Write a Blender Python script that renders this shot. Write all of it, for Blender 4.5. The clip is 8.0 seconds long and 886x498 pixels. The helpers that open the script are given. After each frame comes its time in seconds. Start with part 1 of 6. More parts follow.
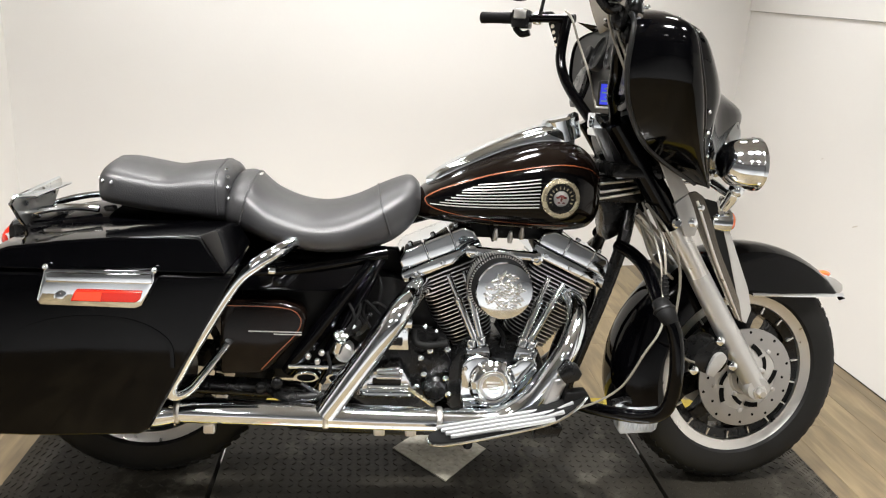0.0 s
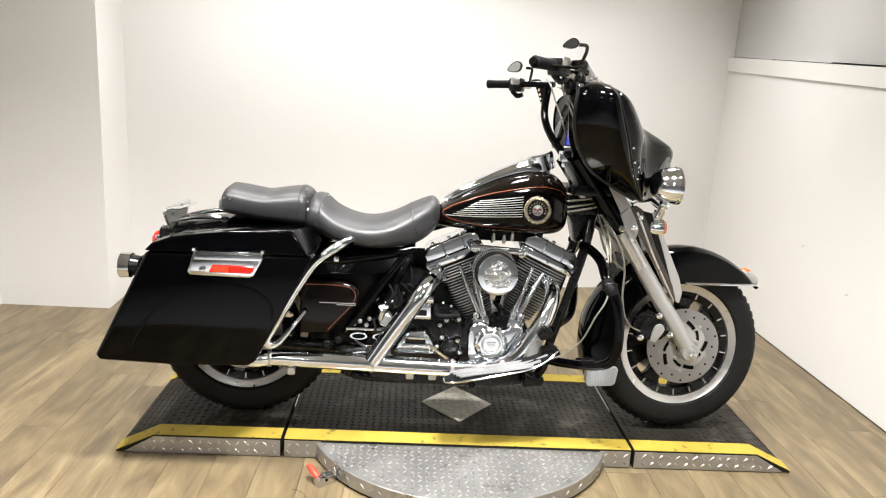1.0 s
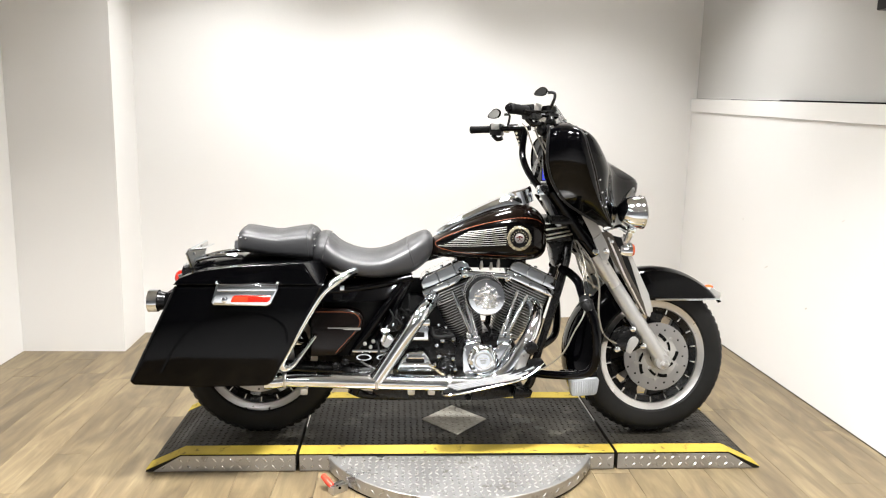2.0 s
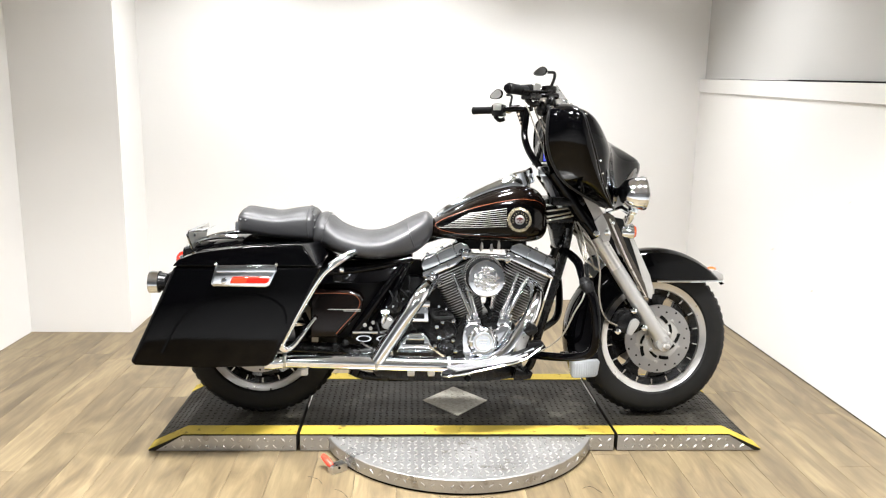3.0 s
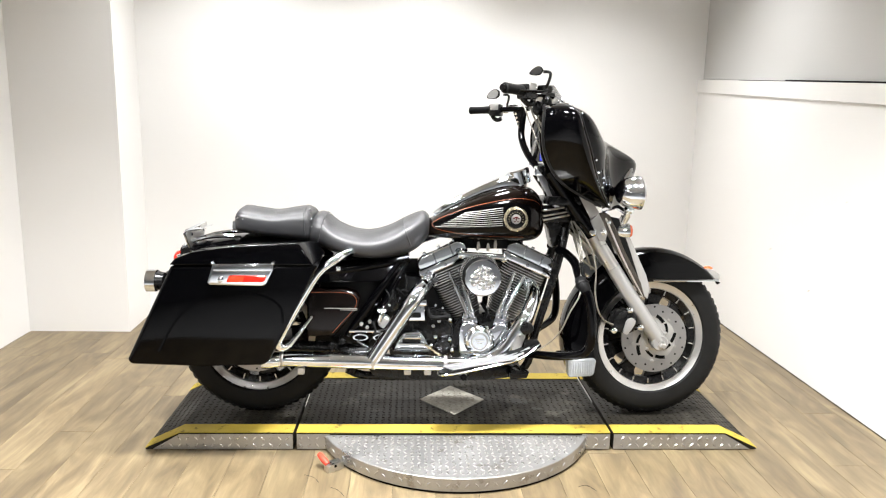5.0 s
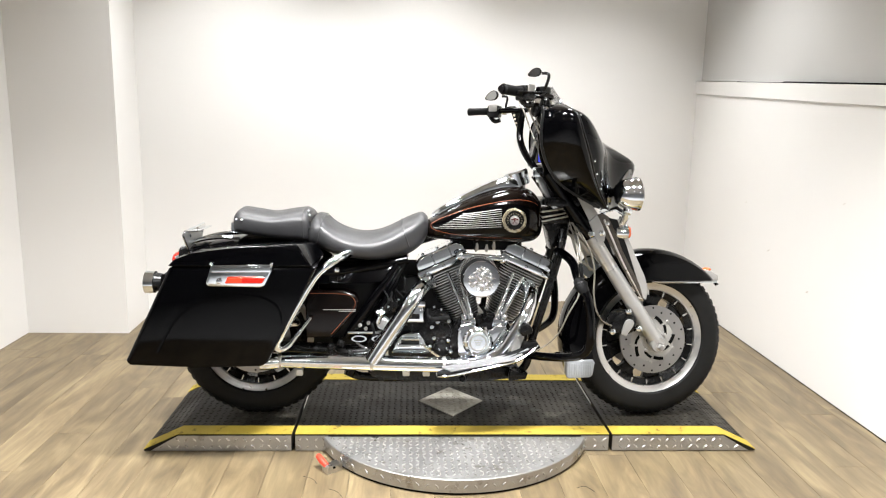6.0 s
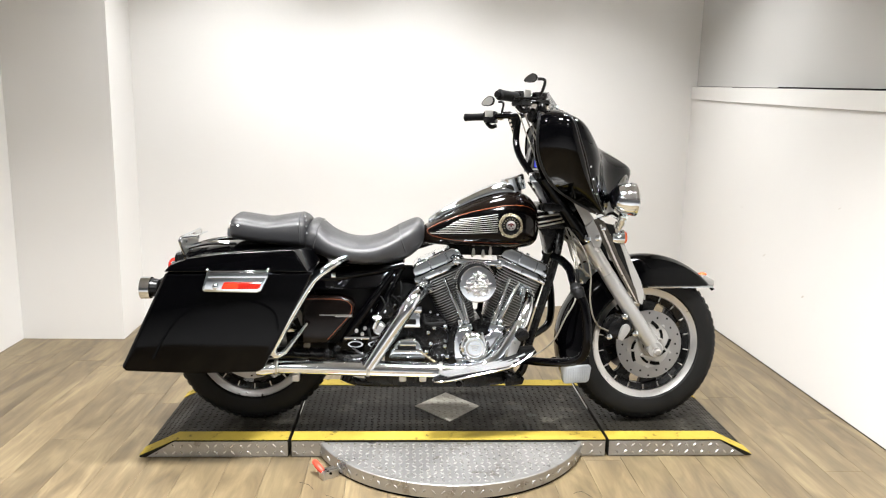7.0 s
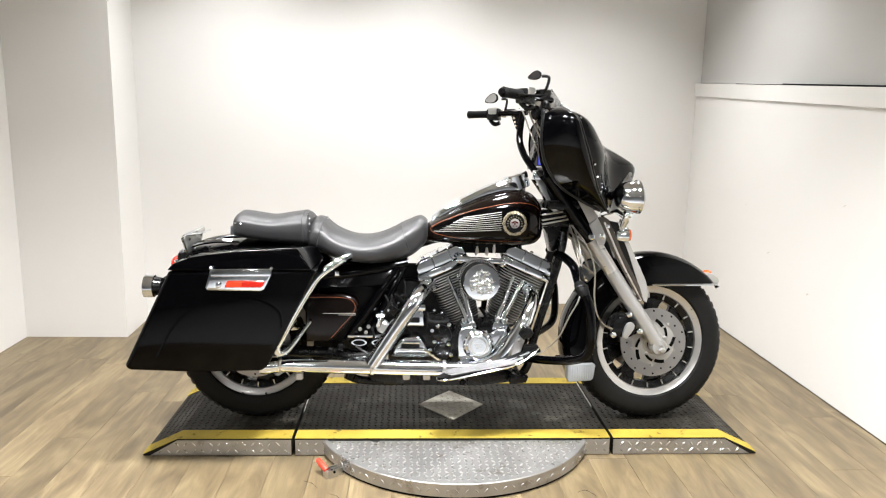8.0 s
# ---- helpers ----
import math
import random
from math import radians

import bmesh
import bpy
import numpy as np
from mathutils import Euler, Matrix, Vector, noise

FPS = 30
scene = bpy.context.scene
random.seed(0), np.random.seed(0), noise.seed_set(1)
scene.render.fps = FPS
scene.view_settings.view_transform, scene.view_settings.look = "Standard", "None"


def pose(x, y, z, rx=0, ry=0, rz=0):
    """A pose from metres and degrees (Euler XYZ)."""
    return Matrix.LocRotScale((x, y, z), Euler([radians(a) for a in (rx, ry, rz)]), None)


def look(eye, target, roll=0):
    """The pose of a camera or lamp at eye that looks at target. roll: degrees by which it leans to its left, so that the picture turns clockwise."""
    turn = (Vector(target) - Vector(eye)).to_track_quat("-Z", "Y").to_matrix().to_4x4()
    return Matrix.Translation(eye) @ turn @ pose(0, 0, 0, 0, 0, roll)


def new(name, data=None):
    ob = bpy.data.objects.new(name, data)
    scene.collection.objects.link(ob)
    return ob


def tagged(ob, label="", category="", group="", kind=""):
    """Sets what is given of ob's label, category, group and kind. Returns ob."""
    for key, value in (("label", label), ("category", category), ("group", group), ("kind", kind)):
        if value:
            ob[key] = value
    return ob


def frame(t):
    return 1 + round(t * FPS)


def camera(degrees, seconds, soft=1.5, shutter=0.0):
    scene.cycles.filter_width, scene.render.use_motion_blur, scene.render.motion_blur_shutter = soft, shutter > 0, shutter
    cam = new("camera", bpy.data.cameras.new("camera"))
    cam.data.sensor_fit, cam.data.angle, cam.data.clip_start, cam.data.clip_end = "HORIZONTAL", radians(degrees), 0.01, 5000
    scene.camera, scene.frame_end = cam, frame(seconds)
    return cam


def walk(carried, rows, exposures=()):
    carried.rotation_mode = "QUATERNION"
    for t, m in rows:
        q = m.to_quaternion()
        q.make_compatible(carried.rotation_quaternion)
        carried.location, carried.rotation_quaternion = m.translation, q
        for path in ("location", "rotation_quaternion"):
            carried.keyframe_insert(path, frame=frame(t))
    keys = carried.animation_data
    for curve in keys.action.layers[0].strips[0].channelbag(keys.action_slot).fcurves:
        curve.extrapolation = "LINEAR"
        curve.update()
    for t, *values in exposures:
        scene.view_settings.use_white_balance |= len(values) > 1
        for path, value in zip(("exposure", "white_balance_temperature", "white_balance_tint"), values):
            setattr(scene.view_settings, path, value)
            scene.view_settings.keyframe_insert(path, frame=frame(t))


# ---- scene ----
cam = camera(61.7, 8.0, soft=1.15)
PATH = [
    (0, (-0.266, -2.245, 1.324), (-0.045, -0.348, 0.729), 4.3),
    (0.1, (-0.268, -2.336, 1.346), (-0.038, -0.44, 0.776), 3.7),
    (0.2, (-0.266, -2.444, 1.366), (-0.034, -0.532, 0.839), 4.1),
    (0.3, (-0.262, -2.545, 1.382), (-0.054, -0.624, 0.864), 3.2),
    (0.4, (-0.264, -2.635, 1.393), (-0.078, -0.696, 0.934), 2.4),
    (0.5, (-0.278, -2.704, 1.401), (-0.105, -0.756, 0.98), 1.4),
    (0.6, (-0.266, -2.783, 1.396), (-0.142, -0.834, 0.969), 2.0),
    (0.7, (-0.258, -2.862, 1.384), (-0.132, -0.914, 0.947), 2.6),
    (0.8, (-0.256, -2.933, 1.374), (-0.158, -0.991, 0.901), 2.7),
    (0.9, (-0.25, -2.996, 1.372), (-0.149, -1.058, 0.889), 3.4),
    (1, (-0.239, -3.052, 1.376), (-0.136, -1.11, 0.909), 3.4),
    (1.2, (-0.247, -3.174, 1.369), (-0.161, -1.212, 0.991), 2.7),
    (1.4, (-0.256, -3.264, 1.352), (-0.17, -1.297, 0.999), 2.9),
    (1.5, (-0.259, -3.292, 1.357), (-0.169, -1.327, 0.994), 2.4),
    (1.7, (-0.278, -3.36, 1.347), (-0.189, -1.4, 0.961), 2.4),
    (1.9, (-0.282, -3.383, 1.35), (-0.159, -1.418, 0.999), 1.8),
    (2, (-0.266, -3.38, 1.363), (-0.14, -1.412, 1.027), 1.3),
    (2.2, (-0.244, -3.383, 1.362), (-0.134, -1.421, 0.985), 0.5),
    (3.5, (-0.21, -3.373, 1.355), (-0.129, -1.412, 0.97), 1.6),
    (4, (-0.206, -3.377, 1.352), (-0.143, -1.417, 0.961), 1.2),
    (4.5, (-0.2, -3.384, 1.354), (-0.113, -1.423, 0.97), 1.2),
    (6, (-0.198, -3.387, 1.351), (-0.104, -1.425, 0.976), 1.2),
    (6.5, (-0.201, -3.391, 1.354), (-0.1, -1.427, 0.99), 1.2),
    (7, (-0.199, -3.388, 1.353), (-0.095, -1.424, 0.991), 1.2),
    (7.5, (-0.202, -3.38, 1.35), (-0.103, -1.416, 0.985), 1.1),
    (8, (-0.204, -3.378, 1.355), (-0.106, -1.415, 0.985), 1.1),
]
EXPOSURES = [(0.0, -0.36, 6550, 10), (0.5, -0.2, 6550, 10), (1.0, -0.2, 6550, 10), (2.2, 0.0, 6450, 10), (3.3, 0.11, 6350, 10), (4.7, 0.11, 6350, 10), (5.8, -0.08, 6400, 10), (8.0, -0.15, 6400, 10)]
walk(cam, [(t, look(eye, target, roll)) for t, eye, target, roll in PATH], EXPOSURES)

# ---- light ----
world = bpy.data.worlds.new("world")
scene.world = world
world.use_nodes = True
world.node_tree.nodes["Background"].inputs[0].default_value = (0.9, 0.93, 1.0, 1)
world.node_tree.nodes["Background"].inputs[1].default_value = 0.05
LAMP_STRENGTH, LAMP_POWER, SHOP_POWER, LAMP_COLOUR = 12.0, 50.0, 34.0, (1.0, 0.99, 0.98)


# ---- materials ----
def shader(name, base, rough=0.5, metal=0.0, coat=0.0, vary=0.0, scale=8.0, bump=0.0, bump_scale=60.0, rough_vary=0.0,
           emit=None, strength=0.0, spec=0.5, alpha=1.0, trans=0.0, bump_dist=0.002):
    m = bpy.data.materials.new(name)
    m.use_nodes = True
    nt = m.node_tree
    p = nt.nodes["Principled BSDF"]
    p.inputs["Base Color"].default_value = (*base, 1)
    p.inputs["Roughness"].default_value = rough
    p.inputs["Metallic"].default_value = metal
    p.inputs["Coat Weight"].default_value = coat
    p.inputs["Coat Roughness"].default_value = 0.03
    p.inputs["Specular IOR Level"].default_value = spec
    p.inputs["Transmission Weight"].default_value = trans
    if emit:
        p.inputs["Emission Color"].default_value = (*emit, 1)
        p.inputs["Emission Strength"].default_value = strength
    tc = nt.nodes.new("ShaderNodeTexCoord")
    if vary or rough_vary:
        n1 = nt.nodes.new("ShaderNodeTexNoise")
        n1.inputs["Scale"].default_value = scale
        n1.inputs["Detail"].default_value = 6
        nt.links.new(tc.outputs["Object"], n1.inputs["Vector"])
        if vary:
            mix = nt.nodes.new("ShaderNodeMix")
            mix.data_type = "RGBA"
            mix.inputs[6].default_value = (*[c * (1 - vary) for c in base], 1)
            mix.inputs[7].default_value = (*[min(1, c * (1 + vary)) for c in base], 1)
            nt.links.new(n1.outputs["Fac"], mix.inputs[0])
            nt.links.new(mix.outputs[2], p.inputs["Base Color"])
        if rough_vary:
            mr = nt.nodes.new("ShaderNodeMapRange")
            mr.inputs[1].default_value, mr.inputs[2].default_value = 0.3, 0.7
            mr.inputs[3].default_value, mr.inputs[4].default_value = max(0.0, rough - rough_vary), rough + rough_vary
            nt.links.new(n1.outputs["Fac"], mr.inputs[0])
            nt.links.new(mr.outputs[0], p.inputs["Roughness"])
    if bump:
        n2 = nt.nodes.new("ShaderNodeTexNoise")
        n2.inputs["Scale"].default_value = bump_scale
        n2.inputs["Detail"].default_value = 4
        nt.links.new(tc.outputs["Object"], n2.inputs["Vector"])
        b = nt.nodes.new("ShaderNodeBump")
        b.inputs["Strength"].default_value = bump
        b.inputs["Distance"].default_value = bump_dist
        nt.links.new(n2.outputs["Fac"], b.inputs["Height"])
        nt.links.new(b.outputs[0], p.inputs["Normal"])
    return m


M_WALL = shader("white_wall_paint", (0.80, 0.79, 0.77), 0.55, vary=0.03, scale=1.5, bump=0.15, bump_scale=90)
M_TRIM = shader("ledge_paint", (0.79, 0.78, 0.76), 0.5, vary=0.04, scale=3, bump=0.15, bump_scale=90)
M_UPPER = shader("grey_wall_paint", (0.53, 0.525, 0.51), 0.6, vary=0.04, scale=1.2, bump=0.15, bump_scale=90)
# grey chosen for what paint and chrome reflect from the unseen side
M_REFLECT_WALL = shader("reflected_grey_wall", (0.50, 0.505, 0.51), 0.7, vary=0.1, scale=2)
M_CEIL = shader("ceiling_paint", (0.38, 0.35, 0.31), 0.7, vary=0.05, scale=2)
M_PAINT = shader("black_gloss_paint", (0.0006, 0.0006, 0.0008), 0.07, spec=0.16, rough_vary=0.02, scale=14)
# black paint with the room's warm brown reflection mixed into its base colour
M_WARMBLACK = shader("black_paint_warm_reflection", (0.0032, 0.0019, 0.0014), 0.09, spec=0.22, rough_vary=0.02, scale=14)
M_CHROME = shader("chrome", (0.79, 0.83, 0.87), 0.07, metal=1.0, rough_vary=0.03, scale=25, bump=0.06, bump_scale=30)
M_BRUSH = shader("satin_metal", (0.62, 0.61, 0.59), 0.34, metal=1.0, rough_vary=0.08, scale=40, vary=0.06)
M_SLIDER = shader("silver_paint", (0.40, 0.395, 0.38), 0.36, metal=0.6, vary=0.05, scale=30)
M_BLACKMETAL = shader("black_satin_metal", (0.004, 0.004, 0.004), 0.25, spec=0.28, rough_vary=0.1, scale=30)
M_FIN = shader("black_cylinder_metal", (0.004, 0.004, 0.004), 0.38, spec=0.2, rough_vary=0.1, scale=40)
M_FINEDGE = shader("machined_fin_edge", (0.54, 0.55, 0.56), 0.33, metal=1.0)
M_RUBBER = shader("tyre_rubber", (0.0075, 0.0074, 0.0072), 0.6, spec=0.18, vary=0.25, scale=30, bump=0.15, bump_scale=200)
M_GRIP = shader("grip_rubber", (0.003, 0.003, 0.003), 0.6, spec=0.12, bump=0.3, bump_scale=250)
M_LEATHER = shader("black_leather", (0.018, 0.0182, 0.0195), 0.42, spec=0.60, vary=0.15, scale=10, bump=0.35, bump_scale=320, rough_vary=0.06)
M_PLASTIC = shader("black_plastic", (0.004, 0.004, 0.004), 0.4, spec=0.25, vary=0.2, scale=30)
# lit copy of the red lens: the brightness is in the colour, nothing glows
M_RED_LIT = shader("lit_red_lens", (0.70, 0.045, 0.015), 0.14, coat=0.5, vary=0.1, scale=12)
M_RED = shader("red_lens", (0.40, 0.014, 0.006), 0.14, coat=0.5, vary=0.15, scale=12)
M_AMBER = shader("amber_lens", (0.80, 0.13, 0.03), 0.12, coat=0.6)
M_ORANGE = shader("orange_pinstripe", (0.125, 0.034, 0.014), 0.25, coat=0.3)
M_GOLD = shader("gold_trim", (0.50, 0.44, 0.31), 0.25, metal=0.85, rough_vary=0.08, scale=60)
M_ENAMEL = shader("dark_red_enamel", (0.10, 0.018, 0.018), 0.25, coat=0.5)
M_CREAM = shader("cream_enamel", (0.50, 0.44, 0.36), 0.25, coat=0.3)
M_DISC = shader("brake_disc_steel", (0.34, 0.335, 0.33), 0.34, metal=1.0, vary=0.08, scale=30)
M_CABLE = shader("grey_cable", (0.20, 0.185, 0.155), 0.35, metal=0.4)
M_PALE = shader("pale_metal", (0.37, 0.36, 0.34), 0.40, metal=0.4, vary=0.08, scale=25)
M_BRONZE = shader("dark_bronze_metal", (0.23, 0.205, 0.175), 0.27, metal=0.95, vary=0.1, scale=30)
M_LENS = shader("grey_lens", (0.42, 0.44, 0.46), 0.16, trans=0.3, vary=0.1, scale=40)
# made up for the unseen floor that the chrome reflects
M_REFLECT_FLOOR = shader("reflected_pale_floor", (0.46, 0.46, 0.46), 0.5, vary=0.08, scale=3, bump=0.1, bump_scale=60)
M_SMOKE = shader("smoked_windshield", (0.26, 0.26, 0.26), 0.12, spec=0.5, trans=0.55)
M_CLEAR = shader("clear_lens", (0.85, 0.86, 0.86), 0.10, trans=0.6)
M_SCREEN = shader("radio_screen", (0.01, 0.015, 0.1), 0.2, emit=(0.015, 0.025, 0.8), strength=0.8)
M_SCREEN2 = shader("radio_screen_pale", (0.03, 0.06, 0.08), 0.2, emit=(0.08, 0.22, 0.35), strength=0.3)
M_YELLOW = shader("yellow_tape", (0.40, 0.30, 0.045), 0.7, spec=0.2, vary=0.38, scale=7, bump=0.25, bump_scale=150)
M_DARKPLATE = shader("dark_worn_tread_plate", (0.0155, 0.0138, 0.0105), 0.5, spec=0.16, vary=0.6, scale=4, rough_vary=0.12, bump=0.3, bump_scale=120)
M_PLATE = shader("aluminium_tread_plate", (0.405, 0.40, 0.39), 0.37, metal=0.8, vary=0.2, scale=9, rough_vary=0.12, bump=0.25, bump_scale=140)
M_WORN = shader("worn_bare_plate", (0.36, 0.34, 0.285), 0.6, metal=0.1, vary=0.5, scale=70, bump=0.6, bump_scale=140)
M_REDGRIP = shader("red_plastic", (0.65, 0.05, 0.025), 0.35)
# plate metal made lighter, so the bars carry their highlights as colour
M_TREAD_LIT = shader("highlit_tread_bar", (0.63, 0.625, 0.61), 0.27, metal=0.9, rough_vary=0.1, scale=30)
M_SCUFF = shader("grey_scuff", (0.62, 0.58, 0.53), 0.6, vary=0.1, scale=60)
M_STAIN = shader("oil_stain", (0.011, 0.010, 0.008), 0.45, spec=0.2, vary=0.3, scale=20)
M_DARK = shader("dark_gap", (0.004, 0.004, 0.004), 0.8, spec=0.05)
M_LAMP = shader("lamp_diffuser", (0.9, 0.9, 0.9), 0.5, emit=(1.0, 0.975, 0.94), strength=LAMP_STRENGTH)


def worn(mat, dark, scale, amount):
    """Breaks a painted colour up with dark flecks."""
    nt = mat.node_tree
    p = nt.nodes["Principled BSDF"]
    src = p.inputs["Base Color"].links[0].from_socket
    tc = nt.nodes.new("ShaderNodeTexCoord")
    n = nt.nodes.new("ShaderNodeTexNoise")
    n.inputs["Scale"].default_value = scale
    n.inputs["Detail"].default_value = 9
    n.inputs["Roughness"].default_value = 0.7
    nt.links.new(tc.outputs["Object"], n.inputs["Vector"])
    mr = nt.nodes.new("ShaderNodeMapRange")
    mr.inputs[1].default_value, mr.inputs[2].default_value = amount, amount + 0.08
    mr.inputs[3].default_value, mr.inputs[4].default_value = 0.0, 0.75
    nt.links.new(n.outputs["Fac"], mr.inputs[0])
    mix = nt.nodes.new("ShaderNodeMix")
    mix.data_type = "RGBA"
    mix.inputs[7].default_value = (*dark, 1)
    nt.links.new(mr.outputs[0], mix.inputs[0])
    nt.links.new(src, mix.inputs[6])
    nt.links.new(mix.outputs[2], p.inputs["Base Color"])


worn(M_YELLOW, (0.055, 0.042, 0.015), 22, 0.58)
worn(M_DARKPLATE, (0.058, 0.053, 0.043), 6, 0.57)
worn(M_PLATE, (0.22, 0.20, 0.165), 12, 0.58)


def plank_material():
    m = bpy.data.materials.new("vinyl_wood_plank")
    m.use_nodes = True
    nt = m.node_tree
    p = nt.nodes["Principled BSDF"]
    tc = nt.nodes.new("ShaderNodeTexCoord")
    info = nt.nodes.new("ShaderNodeObjectInfo")
    off = nt.nodes.new("ShaderNodeVectorMath")
    off.operation = "MULTIPLY_ADD"
    comb = nt.nodes.new("ShaderNodeCombineXYZ")
    for i in range(3):
        nt.links.new(info.outputs["Random"], comb.inputs[i])
    off.inputs[1].default_value = (37.0, 53.0, 11.0)
    nt.links.new(comb.outputs[0], off.inputs[0])
    nt.links.new(tc.outputs["Object"], off.inputs[2])

    def grain(sx, sy, detail, dist):
        mp = nt.nodes.new("ShaderNodeMapping")
        mp.inputs["Scale"].default_value = (sx, sy, 1)
        nt.links.new(off.outputs[0], mp.inputs["Vector"])
        n = nt.nodes.new("ShaderNodeTexNoise")
        n.inputs["Scale"].default_value = 1.0
        n.inputs["Detail"].default_value = detail
        n.inputs["Distortion"].default_value = dist
        nt.links.new(mp.outputs[0], n.inputs["Vector"])
        return n
    broad, fine = grain(9, 2.0, 5, 1.8), grain(80, 4.5, 6, 0.6)
    ramp = nt.nodes.new("ShaderNodeValToRGB")
    cr = ramp.color_ramp
    cr.elements[0].position, cr.elements[0].color = 0.28, (0.098, 0.072, 0.040, 1)
    cr.elements[1].position, cr.elements[1].color = 0.74, (0.240, 0.188, 0.104, 1)
    mid = cr.elements.new(0.5)
    mid.color = (0.159, 0.119, 0.065, 1)
    nt.links.new(broad.outputs["Fac"], ramp.inputs[0])
    tone = nt.nodes.new("ShaderNodeMapRange")
    tone.inputs[3].default_value, tone.inputs[4].default_value = 0.89, 1.12
    nt.links.new(info.outputs["Random"], tone.inputs[0])
    fr = nt.nodes.new("ShaderNodeMapRange")
    fr.inputs[1].default_value, fr.inputs[2].default_value = 0.3, 0.7
    fr.inputs[3].default_value, fr.inputs[4].default_value = 0.86, 1.10
    nt.links.new(fine.outputs["Fac"], fr.inputs[0])
    mul = nt.nodes.new("ShaderNodeMath")
    mul.operation = "MULTIPLY"
    nt.links.new(tone.outputs[0], mul.inputs[0])
    nt.links.new(fr.outputs[0], mul.inputs[1])
    sc = nt.nodes.new("ShaderNodeVectorMath")
    sc.operation = "SCALE"
    nt.links.new(ramp.outputs[0], sc.inputs[0])
    nt.links.new(mul.outputs[0], sc.inputs["Scale"])
    nt.links.new(sc.outputs[0], p.inputs["Base Color"])
    p.inputs["Roughness"].default_value = 0.42
    b = nt.nodes.new("ShaderNodeBump")
    b.inputs["Strength"].default_value = 0.15
    b.inputs["Distance"].default_value = 0.001
    nt.links.new(fine.outputs["Fac"], b.inputs["Height"])
    nt.links.new(b.outputs[0], p.inputs["Normal"])
    return m


M_PLANK = plank_material()


# ---- mesh tools ----
def smooth(points, n):
    """A Catmull-Rom curve through the points, n steps to a stretch; points may be of any length."""
    P = [tuple(p) for p in points]
    if n <= 1 or len(P) < 3:
        return P
    out = []
    for i in range(len(P) - 1):
        a, b, c, d = P[max(i - 1, 0)], P[i], P[i + 1], P[min(i + 2, len(P) - 1)]
        for k in range(n):
            t = k / n
            out.append(tuple(0.5 * (2 * q + (r - p) * t + (2 * p - 5 * q + 4 * r - s) * t * t + (3 * q - p - 3 * r + s) * t ** 3)
                             for p, q, r, s in zip(a, b, c, d)))
    out.append(P[-1])
    return out


def at(curve, x):
    """The values of a table of rows (x, values...) at x."""
    if x <= curve[0][0]:
        return curve[0][1:]
    for a, b in zip(curve, curve[1:]):
        if x <= b[0]:
            t = (x - a[0]) / max(b[0] - a[0], 1e-9)
            return tuple(p + (q - p) * t for p, q in zip(a[1:], b[1:]))
    return curve[-1][1:]


def loft(rings, bm=None, caps=True, closed=True):
    bm = bm or bmesh.new()
    rows = [[bm.verts.new(p) for p in ring] for ring in rings]
    n = len(rows[0])
    for r0, r1 in zip(rows, rows[1:]):
        for i in range(n if closed else n - 1):
            j = (i + 1) % n
            bm.faces.new((r0[i], r0[j], r1[j], r1[i]))
    if caps and closed:
        bm.faces.new(rows[0][::-1])
        bm.faces.new(rows[-1])
    return bm


def tube(points, radius, bm=None, segs=14, steps=6, flat=1.0):
    """A round bar along a smooth line; radius one number or one for each point."""
    rad = [radius] * len(points) if not hasattr(radius, "__len__") else list(radius)
    line = smooth([(*p, r) for p, r in zip(points, rad)], steps)
    P = [Vector(q[:3]) for q in line]
    side = None
    rings = []
    for i, p in enumerate(P):
        d = (P[min(i + 1, len(P) - 1)] - P[max(i - 1, 0)]).normalized()
        if side is None:
            side = d.orthogonal().normalized()
        side = (side - d * side.dot(d)).normalized()
        up = d.cross(side)
        rings.append([p + line[i][3] * (math.cos(a) * side + flat * math.sin(a) * up)
                      for a in (2 * math.pi * k / segs for k in range(segs))])
    return loft(rings, bm)


def lathe(profile, centre, axis, bm=None, segs=40, closed=False):
    """Turns rows (radius, distance along the axis) round the axis through centre."""
    axis = Vector(axis).normalized()
    u = axis.orthogonal().normalized()
    if abs(axis.y) > 0.9:
        u = Vector((1, 0, 0))
        u = (u - axis * u.dot(axis)).normalized()
    w = axis.cross(u)
    c = Vector(centre)
    rings = [[c + axis * h + max(r, 1e-4) * (math.cos(a) * u + math.sin(a) * w) for a in (2 * math.pi * k / segs for k in range(segs))]
             for r, h in profile]
    if closed:
        rings.append(rings[0])
        bm = loft(rings, bm, caps=False)
        bmesh.ops.remove_doubles(bm, verts=bm.verts, dist=1e-6)
        return bm
    return loft(rings, bm)


def prism(outline, y0, y1, bevel=0.0, segs=2, bm=None, skew=None):
    """A plate of the outline (x, z) from y0 to y1, with rounded edges. skew(x, y, z): a place for each corner."""
    own = bmesh.new()
    f = skew or (lambda x, y, z: (x, y, z))
    a = [own.verts.new(f(x, y0, z)) for x, z in outline]
    b = [own.verts.new(f(x, y1, z)) for x, z in outline]
    n = len(outline)
    own.faces.new(a)
    own.faces.new(b[::-1])
    for i in range(n):
        own.faces.new((a[i], b[i], b[(i + 1) % n], a[(i + 1) % n]))
    bmesh.ops.recalc_face_normals(own, faces=own.faces)
    if bevel:
        own.normal_update()
        edges = [e for e in own.edges if len(e.link_faces) == 2 and e.calc_face_angle(0) > 0.35]
        bmesh.ops.bevel(own, geom=edges, offset=bevel, segments=segs, affect="EDGES", profile=0.6, clamp_overlap=True)
    return join(bm, own)


